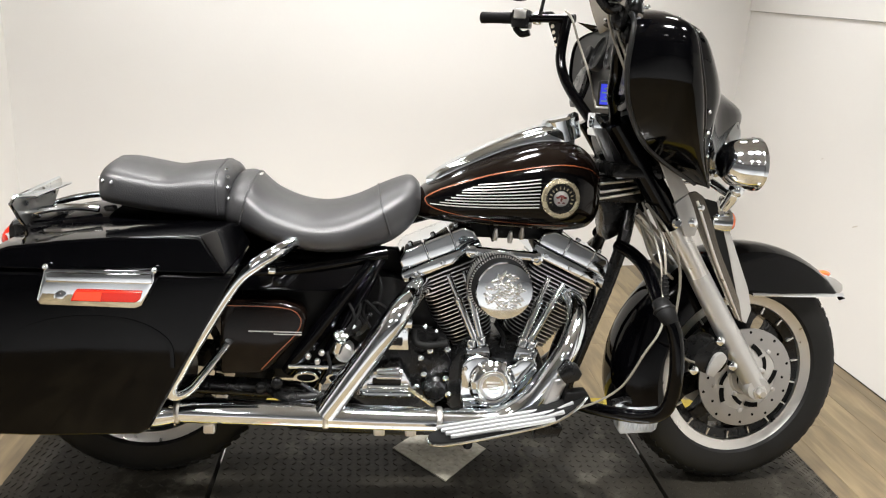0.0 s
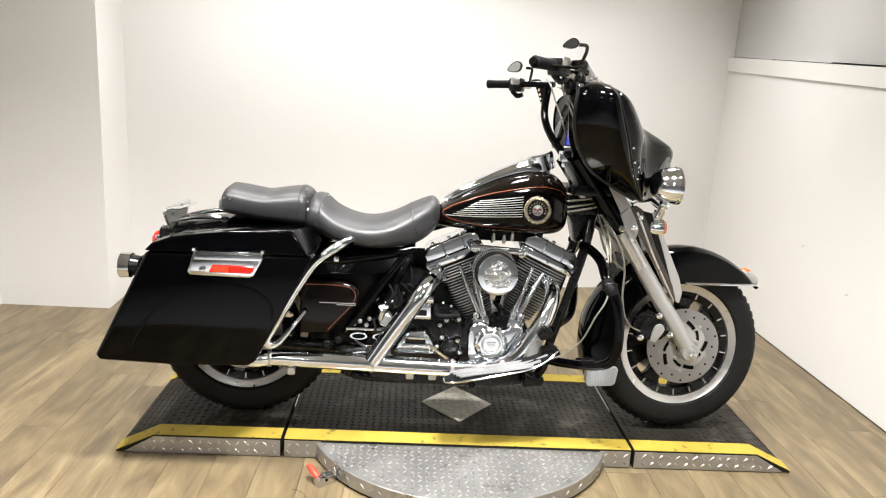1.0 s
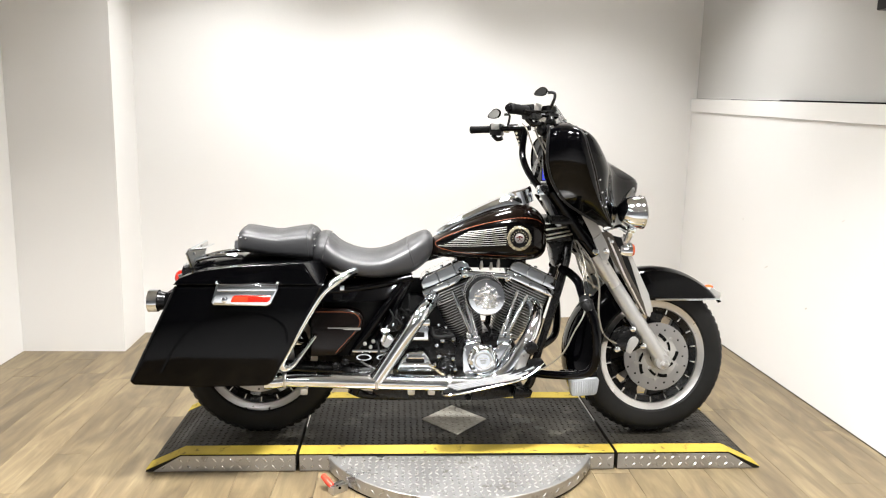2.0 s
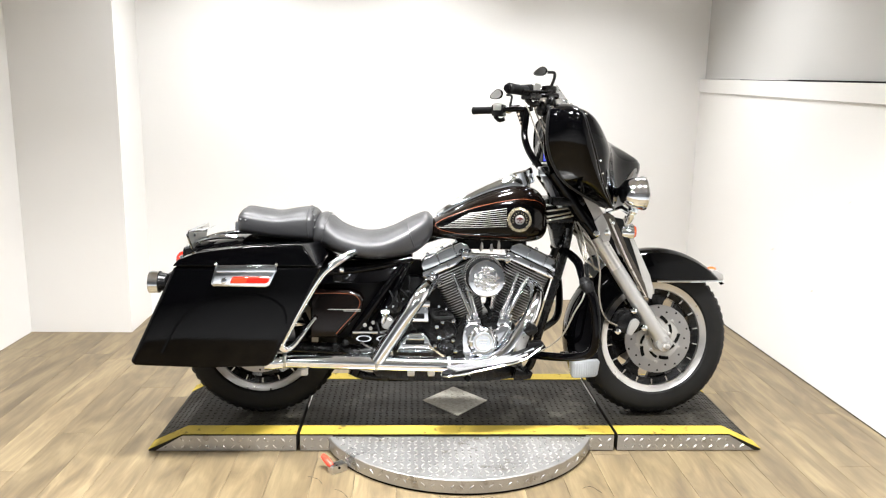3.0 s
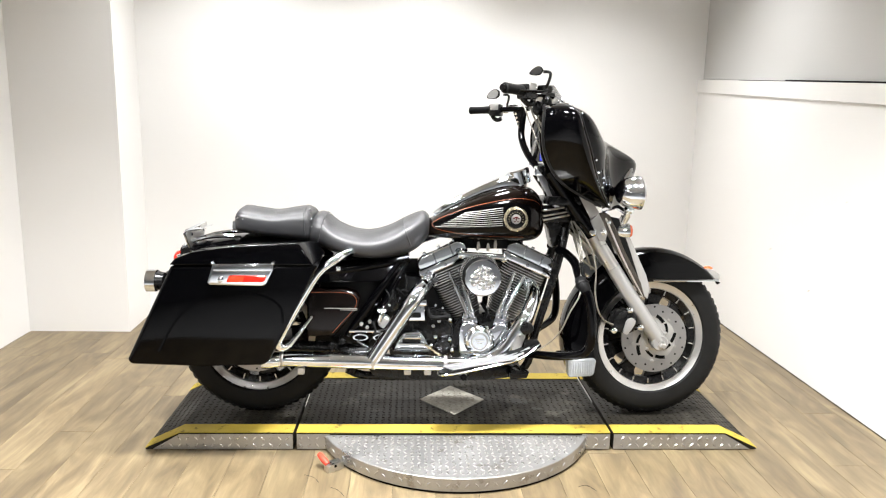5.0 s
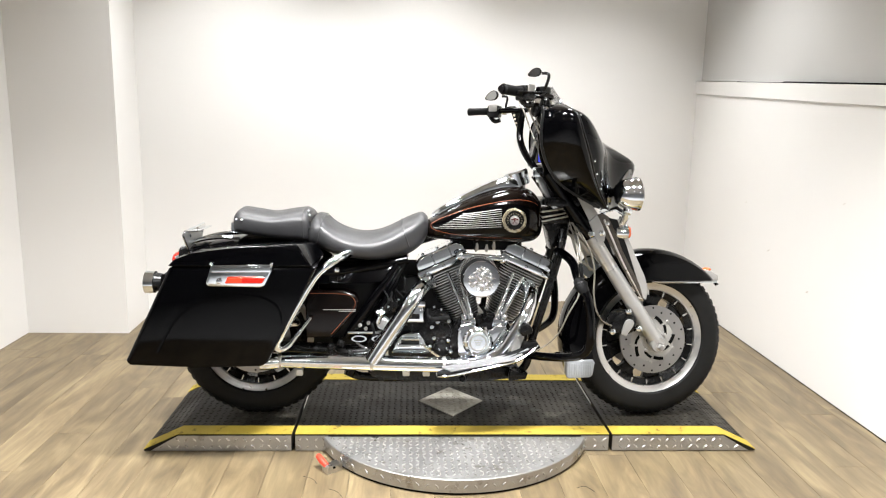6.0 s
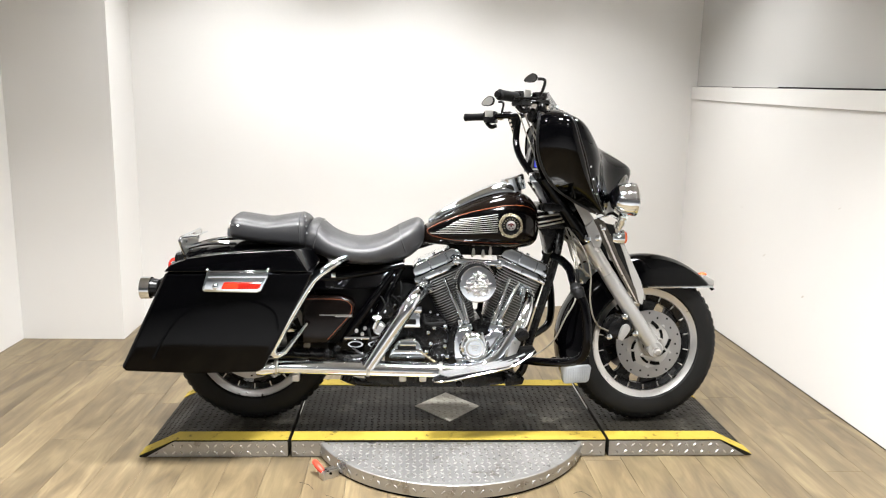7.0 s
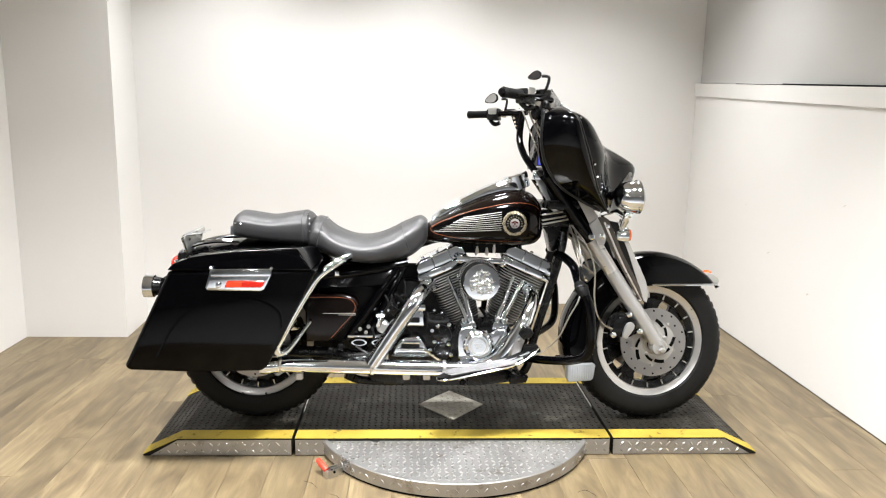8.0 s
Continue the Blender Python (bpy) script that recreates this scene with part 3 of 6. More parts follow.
# wheels
def wheel(name, c, put, width, discs):
    R = c.z - Z_TOP - 0.002
    prof = []
    for k in range(13):
        a = math.pi * k / 12
        prof.append((0.262 + (R - 0.262) * math.sin(a) ** 0.6, -width / 2 * math.cos(a)))
    rim = lathe([(0.226, -0.048), (0.233, -0.052), (0.236, -0.046), (0.228, -0.040), (0.207, -0.040), (0.205, -0.020), (0.205, 0.020), (0.207, 0.040),
                 (0.228, 0.040), (0.236, 0.046), (0.233, 0.052), (0.226, 0.048), (0.206, 0.044), (0.202, 0.030), (0.202, -0.030), (0.206, -0.044)], c, (0, 1, 0), segs=64, closed=True)
    w = put(name, rim, M_BRUSH, None, "cast wheel with a polished rim and black spokes")
    tyre = lathe([(0.226, -0.042), (0.240, -width * 0.47), (0.262, -width / 2)] + prof[1:-1] + [(0.262, width / 2), (0.240, width * 0.47), (0.226, 0.042)], c, (0, 1, 0), segs=72, closed=True)
    put("tyre", tyre, M_RUBBER, w, "black rubber tyre")
    # tread blocks round the shoulder
    bm = bmesh.new()
    for k in range(60):
        for s in (-1, 1):
            a = 2 * math.pi * (k + 0.25 * s) / 60
            m = Matrix.Translation(c) @ Matrix.Rotation(-a, 4, "Y") @ Matrix.Translation((R - 0.010, s * width * 0.30, 0)) @ Matrix.Rotation(s * 0.62, 4, "Z") @ Matrix.Rotation(s * 0.4, 4, "X")
            box(-0.010, 0.0017, -0.017, 0.017, -0.0105, 0.0105, bm=bm, matrix=m)
    put("tread_block", bm, M_RUBBER, w)["kind"] = "stuff"
    hub = lathe([(0.03, -0.075), (0.045, -0.07), (0.05, -0.03), (0.05, 0.03), (0.045, 0.07), (0.03, 0.075)], c, (0, 1, 0), segs=32)
    put("hub", hub, M_BLACKMETAL, w)
    for k in range(9):
        a = 2 * math.pi * k / 9
        bm = prism([(0.045, -0.030), (0.11, -0.026), (0.155, -0.030), (0.186, -0.050), (0.186, 0.050), (0.155, 0.030), (0.11, 0.026), (0.045, 0.030)], -0.014, 0.014, 0.004, 1)
        bm.transform(Matrix.Translation(c) @ Matrix.Rotation(a, 4, "Y"))
        put("spoke", bm, M_BLACKMETAL, w)
    bm = lathe([(0.178, -0.026), (0.2045, -0.036), (0.2045, 0.036), (0.178, 0.026)], c, (0, 1, 0), segs=64, closed=True)
    put("inner_band", bm, M_BLACKMETAL, w)
    bm = bmesh.new()
    for k in range(18):
        a = 2 * math.pi * (k + 0.5) / 18
        own = box(0.182, 0.203, -0.0375, -0.030, -0.0020, 0.0020)
        join(bm, own, Matrix.Translation(c) @ Matrix.Rotation(a, 4, "Y"))
    put("rim_tick", bm, M_BRUSH, w)["kind"] = "stuff"
    for y in discs:
        s = -1 if y < 0 else 1
        bm = lathe([(0.094, y - 0.003), (0.143, y - 0.003), (0.143, y + 0.003), (0.094, y + 0.003)], c, (0, 1, 0), segs=64, closed=True)
        d = put("brake_disc", bm, M_DISC, w, "drilled steel brake disc")
        bm = lathe([(0.03, y - 0.006 + s * 0.002), (0.045, y - 0.006 + s * 0.002), (0.050, y - 0.002), (0.098, y - 0.001), (0.098, y + 0.002), (0.03, y + 0.005)], c, (0, 1, 0), segs=48, closed=True)
        for k in range(5):
            a = 2 * math.pi * (k + 0.3) / 5
            lathe([(0.0075, 0), (0.0075, 0.006), (0.004, 0.008)], (c.x + 0.054 * math.cos(a), y + s * 0.002, c.z + 0.054 * math.sin(a)), (0, s, 0), bm, segs=8)
            lathe([(0.0065, 0), (0.0065, 0.004), (0.003, 0.005)], (c.x + 0.097 * math.cos(a + 0.5), y + s * 0.003, c.z + 0.097 * math.sin(a + 0.5)), (0, s, 0), bm, segs=8)
        put("disc_carrier", bm, M_PALE, d)
        bm = bmesh.new()
        for k in range(20):
            a = 2 * math.pi * k / 20
            rr = 0.132 if k % 2 else 0.116
            lathe([(0.0042, 0), (0.0042, 0.0008)], (c.x + rr * math.cos(a), y + s * 0.003, c.z + rr * math.sin(a)), (0, s, 0), bm, segs=8)
        put("disc_hole", bm, M_DARK, d)["kind"] = "stuff"
        for k in range(10):
            line, inner = [], k % 2
            for i in range(7):
                a = 2 * math.pi * k / 10 + (0.09 if inner else 0.075) * (i - 3)
                rr = (0.068 if inner else 0.085) + 0.003 * (i - 3)
                line.append((c.x + rr * math.cos(a), c.z + rr * math.sin(a)))
            put("disc_slot", ribbon(line, 0.0055 if inner else 0.0070, lambda x, z: y + (0.0042 if s > 0 else -0.0034), 0.0008), M_DARK, d)
    return w


wheel("front_wheel", AXLE_F, wp, 0.125, (-0.085, 0.085))
wheel("rear_wheel", AXLE_R, rigid, 0.13, (-0.09,))


# mudguards
def mudguard(c, r, a0, a1, half, inner, n=30):
    """A deep mudguard round c from angle a0 to a1 (degrees); inner(angle) is the radius of its lower edge."""
    rings = []
    for i in range(n + 1):
        a = a0 + (a1 - a0) * i / n
        ca, sa = math.cos(radians(a)), math.sin(radians(a))
        ri = min(inner(a), r - 0.012)
        end = min(1.0, 0.35 + min(i, n - i) * 0.4)
        row = []
        for rr, y in ((ri, 1.0), ((ri + r - 0.05) / 2 if ri < r - 0.05 else ri + 0.002, 1.0), (max(ri + 0.004, r - 0.045), 0.985), (r - 0.018, 0.86), (r - 0.005, 0.6), (r, 0.3)):
            row.append((rr, y))
        full = row + [(r + 0.001, 0.0)] + [(q, -y) for q, y in row[::-1]]
        rings.append([(c.x + q * ca, -y * half * (0.9 + 0.1 * end), c.z + q * sa) for q, y in full])
    bm = loft(rings, caps=False, closed=False)
    bmesh.ops.recalc_face_normals(bm, faces=bm.faces)
    bmesh.ops.solidify(bm, geom=bm.faces[:], thickness=0.003)
    return bm


front_low = lambda a: 0.243 / max(math.sin(radians(a)), 0.3) if a < 78 else 0.2484 + 0.00022 * (a - 78)
fguard = wp("front_mudguard", mudguard(AXLE_F + Vector((0.006, 0, 0)), 0.376, 39, 204, 0.088, front_low), M_PAINT, None, "glossy black front mudguard")
for s in (-1, 1):
    wp("trim_strip", tube([(1.095, s * 0.080, 0.644), (0.98, s * 0.091, 0.643), (0.80, s * 0.091, 0.643)], 0.006, segs=8, flat=0.7), M_CHROME, fguard, "chrome edge strip")
wp("mudguard_tip", prism([(1.052, 0.642), (1.112, 0.641), (1.122, 0.650), (1.117, 0.668), (1.092, 0.684), (1.070, 0.692)], -0.05, 0.05, 0.008), M_PALE, fguard, "bright metal tip")
wp("marker_lens", ball((1.088, 0, 0.690), 0.016, scale=(1.3, 1.1, 0.6)), M_AMBER, fguard, "amber marker lens")
rear_low = lambda a: 0.30
rguard = rigid("rear_mudguard", mudguard(AXLE_R, 0.385, 40, 178, 0.105, rear_low), M_PAINT, None, "glossy black rear mudguard")

# tank
TANK = [(-0.15, 0.045, 0.862, 0.829), (-0.128, 0.075, 0.878, 0.820), (-0.09, 0.105, 0.904, 0.814), (-0.02, 0.138, 0.944, 0.811), (0.07, 0.16, 0.987, 0.808), (0.16, 0.168, 1.020, 0.805), (0.24, 0.167, 1.034, 0.803), (0.305, 0.152, 1.020, 0.808), (0.340, 0.118, 0.985, 0.826), (0.355, 0.06, 0.945, 0.855)]
TPOW = 2.7
tank = bp("fuel_tank", body(TANK, 6, 40, TPOW), M_WARMBLACK, None, "glossy black fuel tank with orange pinstripe")
TANK_FINE = smooth(TANK, 6)


def tank_y(x, z, lift=0.0015):
    w, zt, zb = at(TANK_FINE, x)
    q = min(0.999, abs((z - (zt + zb) / 2) / ((zt - zb) / 2)))
    return -(w * (1 - q ** TPOW) ** (1 / TPOW) + lift)


pin = smooth([(0.335, 0.957), (0.295, 0.984), (0.21, 0.990), (0.07, 0.960), (-0.04, 0.918), (-0.098, 0.886), (-0.106, 0.872), (-0.080, 0.858), (0.02, 0.845), (0.14, 0.838), (0.26, 0.836)], 8)
bp("pinstripe", ribbon(pin, 0.0012, tank_y), M_ORANGE, tank, "thin orange pinstripe")
panel = bmesh.new()
top_e, low_e = smooth([(-0.10, 0.878), (0.0, 0.932), (0.10, 0.962), (0.20, 0.976), (0.285, 0.968)], 6), smooth([(-0.10, 0.874), (0.0, 0.855), (0.10, 0.849), (0.20, 0.847), (0.285, 0.857)], 6)
rows = []
for (xa, za), (xb, zb) in zip(top_e, low_e):
    rows.append([(xa, tank_y(xa, za + (zb - za) * k / 10, 0.0006), za + (zb - za) * k / 10) for k in range(11)])
bp("side_panel", loft(rows, panel, closed=False), M_PAINT, tank, "deep black painted panel")
for k in range(9):
    f = k / 8
    z1 = 0.956 - 0.070 * f
    x0 = 0.02 - 0.105 * f if k < 8 else -0.095
    line = [(x0 + (0.172 - x0) * i / 10, (0.930 - 0.062 * f if k else 0.93) + (z1 - (0.930 - 0.062 * f)) * i / 10) for i in range(11)]
    bp("chrome_stripe", ribbon(line, 0.0012, tank_y), M_PALE, tank, "silver stripe")
BC = Vector((0.223, tank_y(0.223, 0.913) - 0.005, 0.913))
badge = bp("badge", lathe([(0.0490, -0.010), (0.0490, 0.003), (0.0465, 0.0055), (0.0385, 0.0065), (0.0365, 0.004), (0.001, 0.004)], BC, (0, -1, 0.10), segs=40), M_GOLD, tank, "round badge with a pale gold rim")
bp("badge_ring", lathe([(0.0362, 0.0045), (0.0362, 0.0058), (0.0195, 0.0058), (0.0195, 0.0045)], BC, (0, -1, 0.10), segs=40, closed=True), M_BLACKMETAL, badge, "dark ring")
bp("badge_field", lathe([(0.0195, 0.0045), (0.0185, 0.0068), (0.001, 0.0085)], BC, (0, -1, 0.10), segs=32), M_BRUSH, badge, "silver and red middle")
bm = bmesh.new()
for dx, dz, w, h in ((0.0, 0.0075, 0.0075, 0.0035), (-0.009, 0.004, 0.005, 0.003), (0.009, 0.004, 0.005, 0.003), (0.0, 0.0, 0.003, 0.006), (-0.006, -0.009, 0.004, 0.002), (0.006, -0.009, 0.004, 0.002)):
    ball(BC + Vector((dx, -0.0085, dz)), 1.0, bm, 8, (w, 0.0012, h))
bp("badge_centre", bm, M_ENAMEL, badge, "dark red enamel device")
bm = bmesh.new()
for k in range(18):
    a = 2 * math.pi * k / 18
    own = box(-0.0016, 0.0016, -0.001, 0.001, -0.0032, 0.0032)
    join(bm, own, Matrix.Translation(BC + Vector((0.0280 * math.cos(a), -0.0064, 0.0280 * math.sin(a)))) @ Matrix.Rotation(math.pi / 2 - a, 4, "Y"))
bp("badge_mark", bm, M_GOLD, badge)["kind"] = "stuff"
# console on the tank
console = bp("tank_console", body([(-0.10, 0.012, 0.915, 0.890), (-0.06, 0.034, 0.948, 0.91), (0.02, 0.045, 0.993, 0.95), (0.11, 0.050, 1.038, 0.99), (0.19, 0.052, 1.068, 1.01), (0.245, 0.048, 1.074, 1.01), (0.285, 0.030, 1.062, 1.01)], 5, 24, 3.5), M_CHROME, tank, "chrome tank console")
bp("console_dial", lathe([(0.046, -0.03), (0.048, 0.0), (0.050, 0.026), (0.044, 0.032), (0.001, 0.032)], (0.255, 0, 1.064), (-0.30, 0, 0.95), segs=28), M_CHROME, console)

# seat
RIDER = [(-0.605, 0.12, 0.854, 0.8), (-0.585, 0.165, 0.899, 0.79), (-0.545, 0.182, 0.91, 0.775), (-0.49, 0.19, 0.87, 0.758), (-0.42, 0.192, 0.844, 0.745), (-0.35, 0.19, 0.84, 0.738), (-0.28, 0.178, 0.859, 0.74), (-0.2, 0.15, 0.899, 0.755), (-0.145, 0.118, 0.918, 0.79), (-0.118, 0.09, 0.899, 0.83)]
seat = bp("rider_seat", body(RIDER, 6, 36, 2.8), M_LEATHER, None, "padded black leather rider seat")


def seam(stations, x0, lean, power, parent, a0=-20, a1=200):
    """A stitched seam over a seat at x0, slanting with height."""
    fine = smooth(stations, 6)
    pts = []
    for k in range(25):
        a = radians(a0 + (a1 - a0) * k / 24)
        c, s = math.cos(a), math.sin(a)
        x = x0
        for _ in range(3):
            w, zt, zb = at(fine, x)
            z = (zt + zb) / 2 + math.copysign(abs(s) ** (2 / power), s) * (zt - zb) / 2
            x = x0 + lean * (z - 0.83)
        pts.append((x, math.copysign(abs(c) ** (2 / power), c) * w, z))
    bp("seam", tube(pts, 0.0028, segs=6, steps=1), M_LEATHER, parent)


PILLION = [(-0.892, 0.10, 0.898, 0.846), (-0.888, 0.140, 0.918, 0.838), (-0.866, 0.158, 0.931, 0.833), (-0.8, 0.164, 0.923, 0.824), (-0.74, 0.166, 0.916, 0.817), (-0.67, 0.168, 0.927, 0.810), (-0.615, 0.164, 0.933, 0.803), (-0.59, 0.148, 0.918, 0.802), (-0.582, 0.10, 0.890, 0.812)]
pillion = bp("pillion_seat", body(PILLION, 6, 40, 3.8), M_LEATHER, None, "padded black leather pillion seat with chrome studs")
seam(RIDER, -0.205, -0.35, 2.8, seat)
seam(RIDER, -0.555, 0.25, 2.8, seat)
seam(PILLION, -0.612, -0.05, 3.8, pillion)
bp("seat_tag", box(-0.555, -0.525, -0.02, 0.02, 0.9005, 0.9035, 0.001, 1), M_BRUSH, seat, "small pale tag")
for x, y, z in ((-0.886, -0.125, 0.900), (-0.874, -0.142, 0.898), (-0.853, -0.148, 0.896), (-0.598, -0.10, 0.93), (-0.592, -0.12, 0.915), (-0.588, -0.135, 0.895), (-0.585, -0.145, 0.87)):
    bp("stud", ball((x, y - 0.012, z), 0.005, segs=8), M_CHROME, pillion, "chrome stud")


# saddlebags
def saddlebag(s):
    o = lambda y: s * y
    out = [(-1.226, 0.416), (-1.211, 0.400), (-0.965, 0.392), (-0.735, 0.398), (-0.712, 0.412), (-0.530, 0.771), (-1.062, 0.763)]
    def fill(x, y, z):
        k = (0.77 - z) / 0.37
        return (x, y + s * 0.004 * k if abs(y) > 0.3 else y, z)
    bag = bp("saddlebag", prism(out, o(-0.400), o(-0.170), 0.016, 3, skew=fill), M_PAINT, None, "stretched glossy black saddlebag")
    lid_o = [(-1.066, 0.767), (-1.045, 0.790), (-0.985, 0.812), (-0.887, 0.827), (-0.775, 0.839), (-0.662, 0.846), (-0.602, 0.847), (-0.550, 0.772)]
    def tip(x, y, z):
        k = max(0.0, (z - 0.77) / 0.08)
        near = abs(y) > 0.3
        return (x if near else x + 0.018 * k + (0.022 if x > -0.61 else 0.0), y + s * 0.008 * k if near else y, z if near else z - 0.028 * k)
    lid = bp("lid", prism(lid_o, o(-0.403), o(-0.168), 0.006, 3, skew=tip), M_PAINT, bag, "glossy black lid")
    # raised arch on the side
    arch = smooth([(-1.11, 0.45), (-1.05, 0.56), (-0.97, 0.635), (-0.86, 0.668), (-0.74, 0.662), (-0.67, 0.62), (-0.66, 0.56)], 6)
    bp("side_bead", ribbon(arch, 0.004, lambda x, z: o(-0.3985), 0.002), M_PAINT, bag)
    plate = [(-0.906, 0.777), (-0.688, 0.780), (-0.690, 0.758), (-0.716, 0.706), (-0.730, 0.700), (-0.918, 0.702), (-0.925, 0.712)]
    hinge = bp("latch_plate", prism(plate, o(-0.404), o(-0.420), 0.004, 2), M_CHROME, bag, "chrome latch plate with a red reflector")
    bp("latch_cover", prism([(-0.902, 0.752), (-0.692, 0.755), (-0.692, 0.775), (-0.902, 0.772)], o(-0.420), o(-0.428), 0.003, 2), M_CHROME, hinge)
    bp("reflector", prism([(-0.856, 0.714), (-0.726, 0.715), (-0.717, 0.722), (-0.713, 0.738), (-0.846, 0.737)], o(-0.4205), o(-0.427), 0.002, 1), M_RED, hinge, "red reflector")
    # brighter red laid over one half for the light caught there
    bp("reflector_lit_half", prism([(-0.850, 0.7165), (-0.796, 0.7168), (-0.792, 0.735), (-0.843, 0.7345)], o(-0.4272), o(-0.4282), 0.0004, 1), M_RED_LIT, hinge, "half of the reflector coloured brighter as if lit")
    bp("lock", lathe([(0.010, 0), (0.010, 0.006), (0.006, 0.008)], (-0.878, o(-0.420), 0.722), (0, -s, 0), segs=16), M_CHROME, hinge)
    for x, z in ((-0.905, 0.779), (-0.690, 0.780)):
        bp("hinge_knob", ball((x, o(-0.415), z), 0.007, segs=8), M_CHROME, hinge)
    return bag


saddlebag(1)
saddlebag(-1)


# ---- engine ----
case = prism(rounded([(-0.02, 0.300), (0.235, 0.300), (0.262, 0.36), (0.235, 0.46), (0.20, 0.525), (0.03, 0.525), (-0.03, 0.45)], 1), -0.135, 0.14, 0.012, 2)
engine = bp("engine", case, M_BLACKMETAL, None, "chrome and black air-cooled V-twin engine")


def fin_plate(m, hu, hy, thick):
    """One cooling fin: a round-cornered plate with bright machined edges."""
    bm = bmesh.new()
    ol = []
    for cx, cy, a0 in ((1, 1, 0), (-1, 1, 90), (-1, -1, 180), (1, -1, 270)):
        r = 0.03
        for k in range(4):
            a = radians(a0 + 30 * k)
            ol.append((cx * (hu - r) + r * math.cos(a), cy * (hy - r) + r * math.sin(a)))
    loft([[(x, y, -thick / 2) for x, y in ol], [(x, y, thick / 2) for x, y in ol]], bm)
    bm.normal_update()
    for f in bm.faces:
        f.material_index = 0 if abs(f.normal.z) > 0.7 else 1
    bm.transform(m)
    return bm


def cylinder(base, lean, name):
    """A finned cylinder with head and chrome rocker box, leaning back (minus) or forward."""
    m0 = Matrix.Translation((base[0], -0.005, base[1])) @ Matrix.Rotation(lean, 4, "Y")
    core = lathe([(0.050, 0.0), (0.050, 0.20), (0.055, 0.235)], (0, 0, 0), (0, 0, 1), segs=24)
    core.transform(m0)
    cyl = bp(name, core, M_FIN, engine, "finned black cylinder with bright fin edges")
    for k in range(15):
        s = 0.022 + k * 0.0108
        w = 0.058 + 0.022 * min(1.0, k / 8)
        bp("fin", fin_plate(m0 @ Matrix.Translation((0, 0, s)), w, 0.080, 0.0027), [M_FIN, M_FINEDGE], cyl)
    for k in range(5):
        s = 0.022 + 15 * 0.0108 + 0.004 + k * 0.0105
        bp("head_fin", fin_plate(m0 @ Matrix.Translation((0.002, 0, s)), 0.093, 0.092, 0.0036), [M_FIN, M_FINEDGE], cyl)
    low = box(-0.112, 0.110, -0.092, 0.092, 0.240, 0.268, 0.005, 2, matrix=m0)
    rocker = bp("rocker_box", low, M_CHROME, cyl, "polished chrome rocker box")
    top = prism([(-0.106, 0.270), (0.105, 0.270), (0.105, 0.300), (0.082, 0.320), (-0.080, 0.320), (-0.106, 0.300)], -0.087, 0.087, 0.008, 3)
    top.transform(m0)
    bp("rocker_cover", top, M_CHROME, rocker)
    for u in (-0.030, 0.045):
        bp("rocker_band", box(u - 0.004, u + 0.004, -0.0888, 0.0888, 0.270, 0.3225, 0.003, 1, matrix=m0), M_CHROME, rocker)
    for u in (-0.075, 0.0, 0.078):
        bm = bolt(u, -0.092, 0.254, 0.007, 0.006)
        bm.transform(m0)
        bp("rocker_bolt", bm, M_CHROME, rocker)
        bm = bolt(u * 0.85, -0.05, 0.319, 0.007, 0.007, (0, 0, 1))
        bm.transform(m0)
        bp("rocker_bolt", bm, M_CHROME, rocker)
    return cyl


cylinder((0.052, 0.486), radians(-24), "rear_cylinder")
cylinder((0.184, 0.486), radians(24), "front_cylinder")
for lo, hi in (((0.042, 0.522), (-0.036, 0.690)), ((0.060, 0.522), (0.006, 0.700)), ((0.168, 0.520), (0.232, 0.690)), ((0.188, 0.520), (0.274, 0.675))):
    a, b = (lo[0], -0.128, lo[1]), (hi[0], -0.098, hi[1])
    mid_p = tuple(p + (q - p) * 0.62 for p, q in zip(a, b))
    tub = bp("pushrod_tube", tube([a, mid_p], [0.0104, 0.0110], segs=12, steps=1), M_CHROME, engine, "chrome pushrod tube")
    bp("upper_tube", tube([mid_p, b], 0.0082, segs=12, steps=1), M_CHROME, tub)
    bp("tube_collar", lathe([(0.0128, -0.006), (0.0138, 0.0), (0.0128, 0.006)], mid_p, Vector(b) - Vector(a), segs=14), M_CHROME, tub)
for x, lean in ((0.050, -0.25), (0.178, 0.25)):
    m = Matrix.Translation((x, -0.13, 0.500)) @ Matrix.Rotation(lean, 4, "Y")
    tb = bp("tappet_block", box(-0.030, 0.030, -0.025, 0.030, -0.026, 0.012, 0.006, 2, matrix=m), M_CHROME, engine, "chrome tappet block")
    bm = bmesh.new()
    for u in (-0.014, 0.014):
        own = lathe([(0.014, 0), (0.014, 0.016), (0.011, 0.020)], (u, 0, 0.012), (0, 0, 1), segs=16)
        join(bm, own, m)
    bp("tappet_cup", bm, M_CHROME, tb)
    for u in (-0.022, 0.022):
        bm = bolt(u, -0.025, -0.010, 0.007, 0.007)
        bm.transform(m)
        bp("tappet_bolt", bm, M_CHROME, tb)
# gearcase and timing cover
gear = rounded([(0.010, 0.345), (0.002, 0.470), (0.020, 0.500), (0.070, 0.505), (0.085, 0.480), (0.140, 0.475), (0.158, 0.500), (0.205, 0.495), (0.200, 0.44), (0.160, 0.39), (0.140, 0.345), (0.08, 0.330)], 1)
gc = bp("gearcase_cover", prism(gear, -0.128, -0.182, 0.010, 3), M_CHROME, engine, "chrome gearcase cover")
TC = (0.086, -0.182, 0.432)
bp("timing_cover", lathe([(0.062, 0), (0.062, 0.010), (0.058, 0.014), (0.054, 0.020), (0.044, 0.024), (0.040, 0.021), (0.001, 0.021)], TC, (0, -1, 0), segs=48), M_CHROME, gc, "round chrome timing cover")
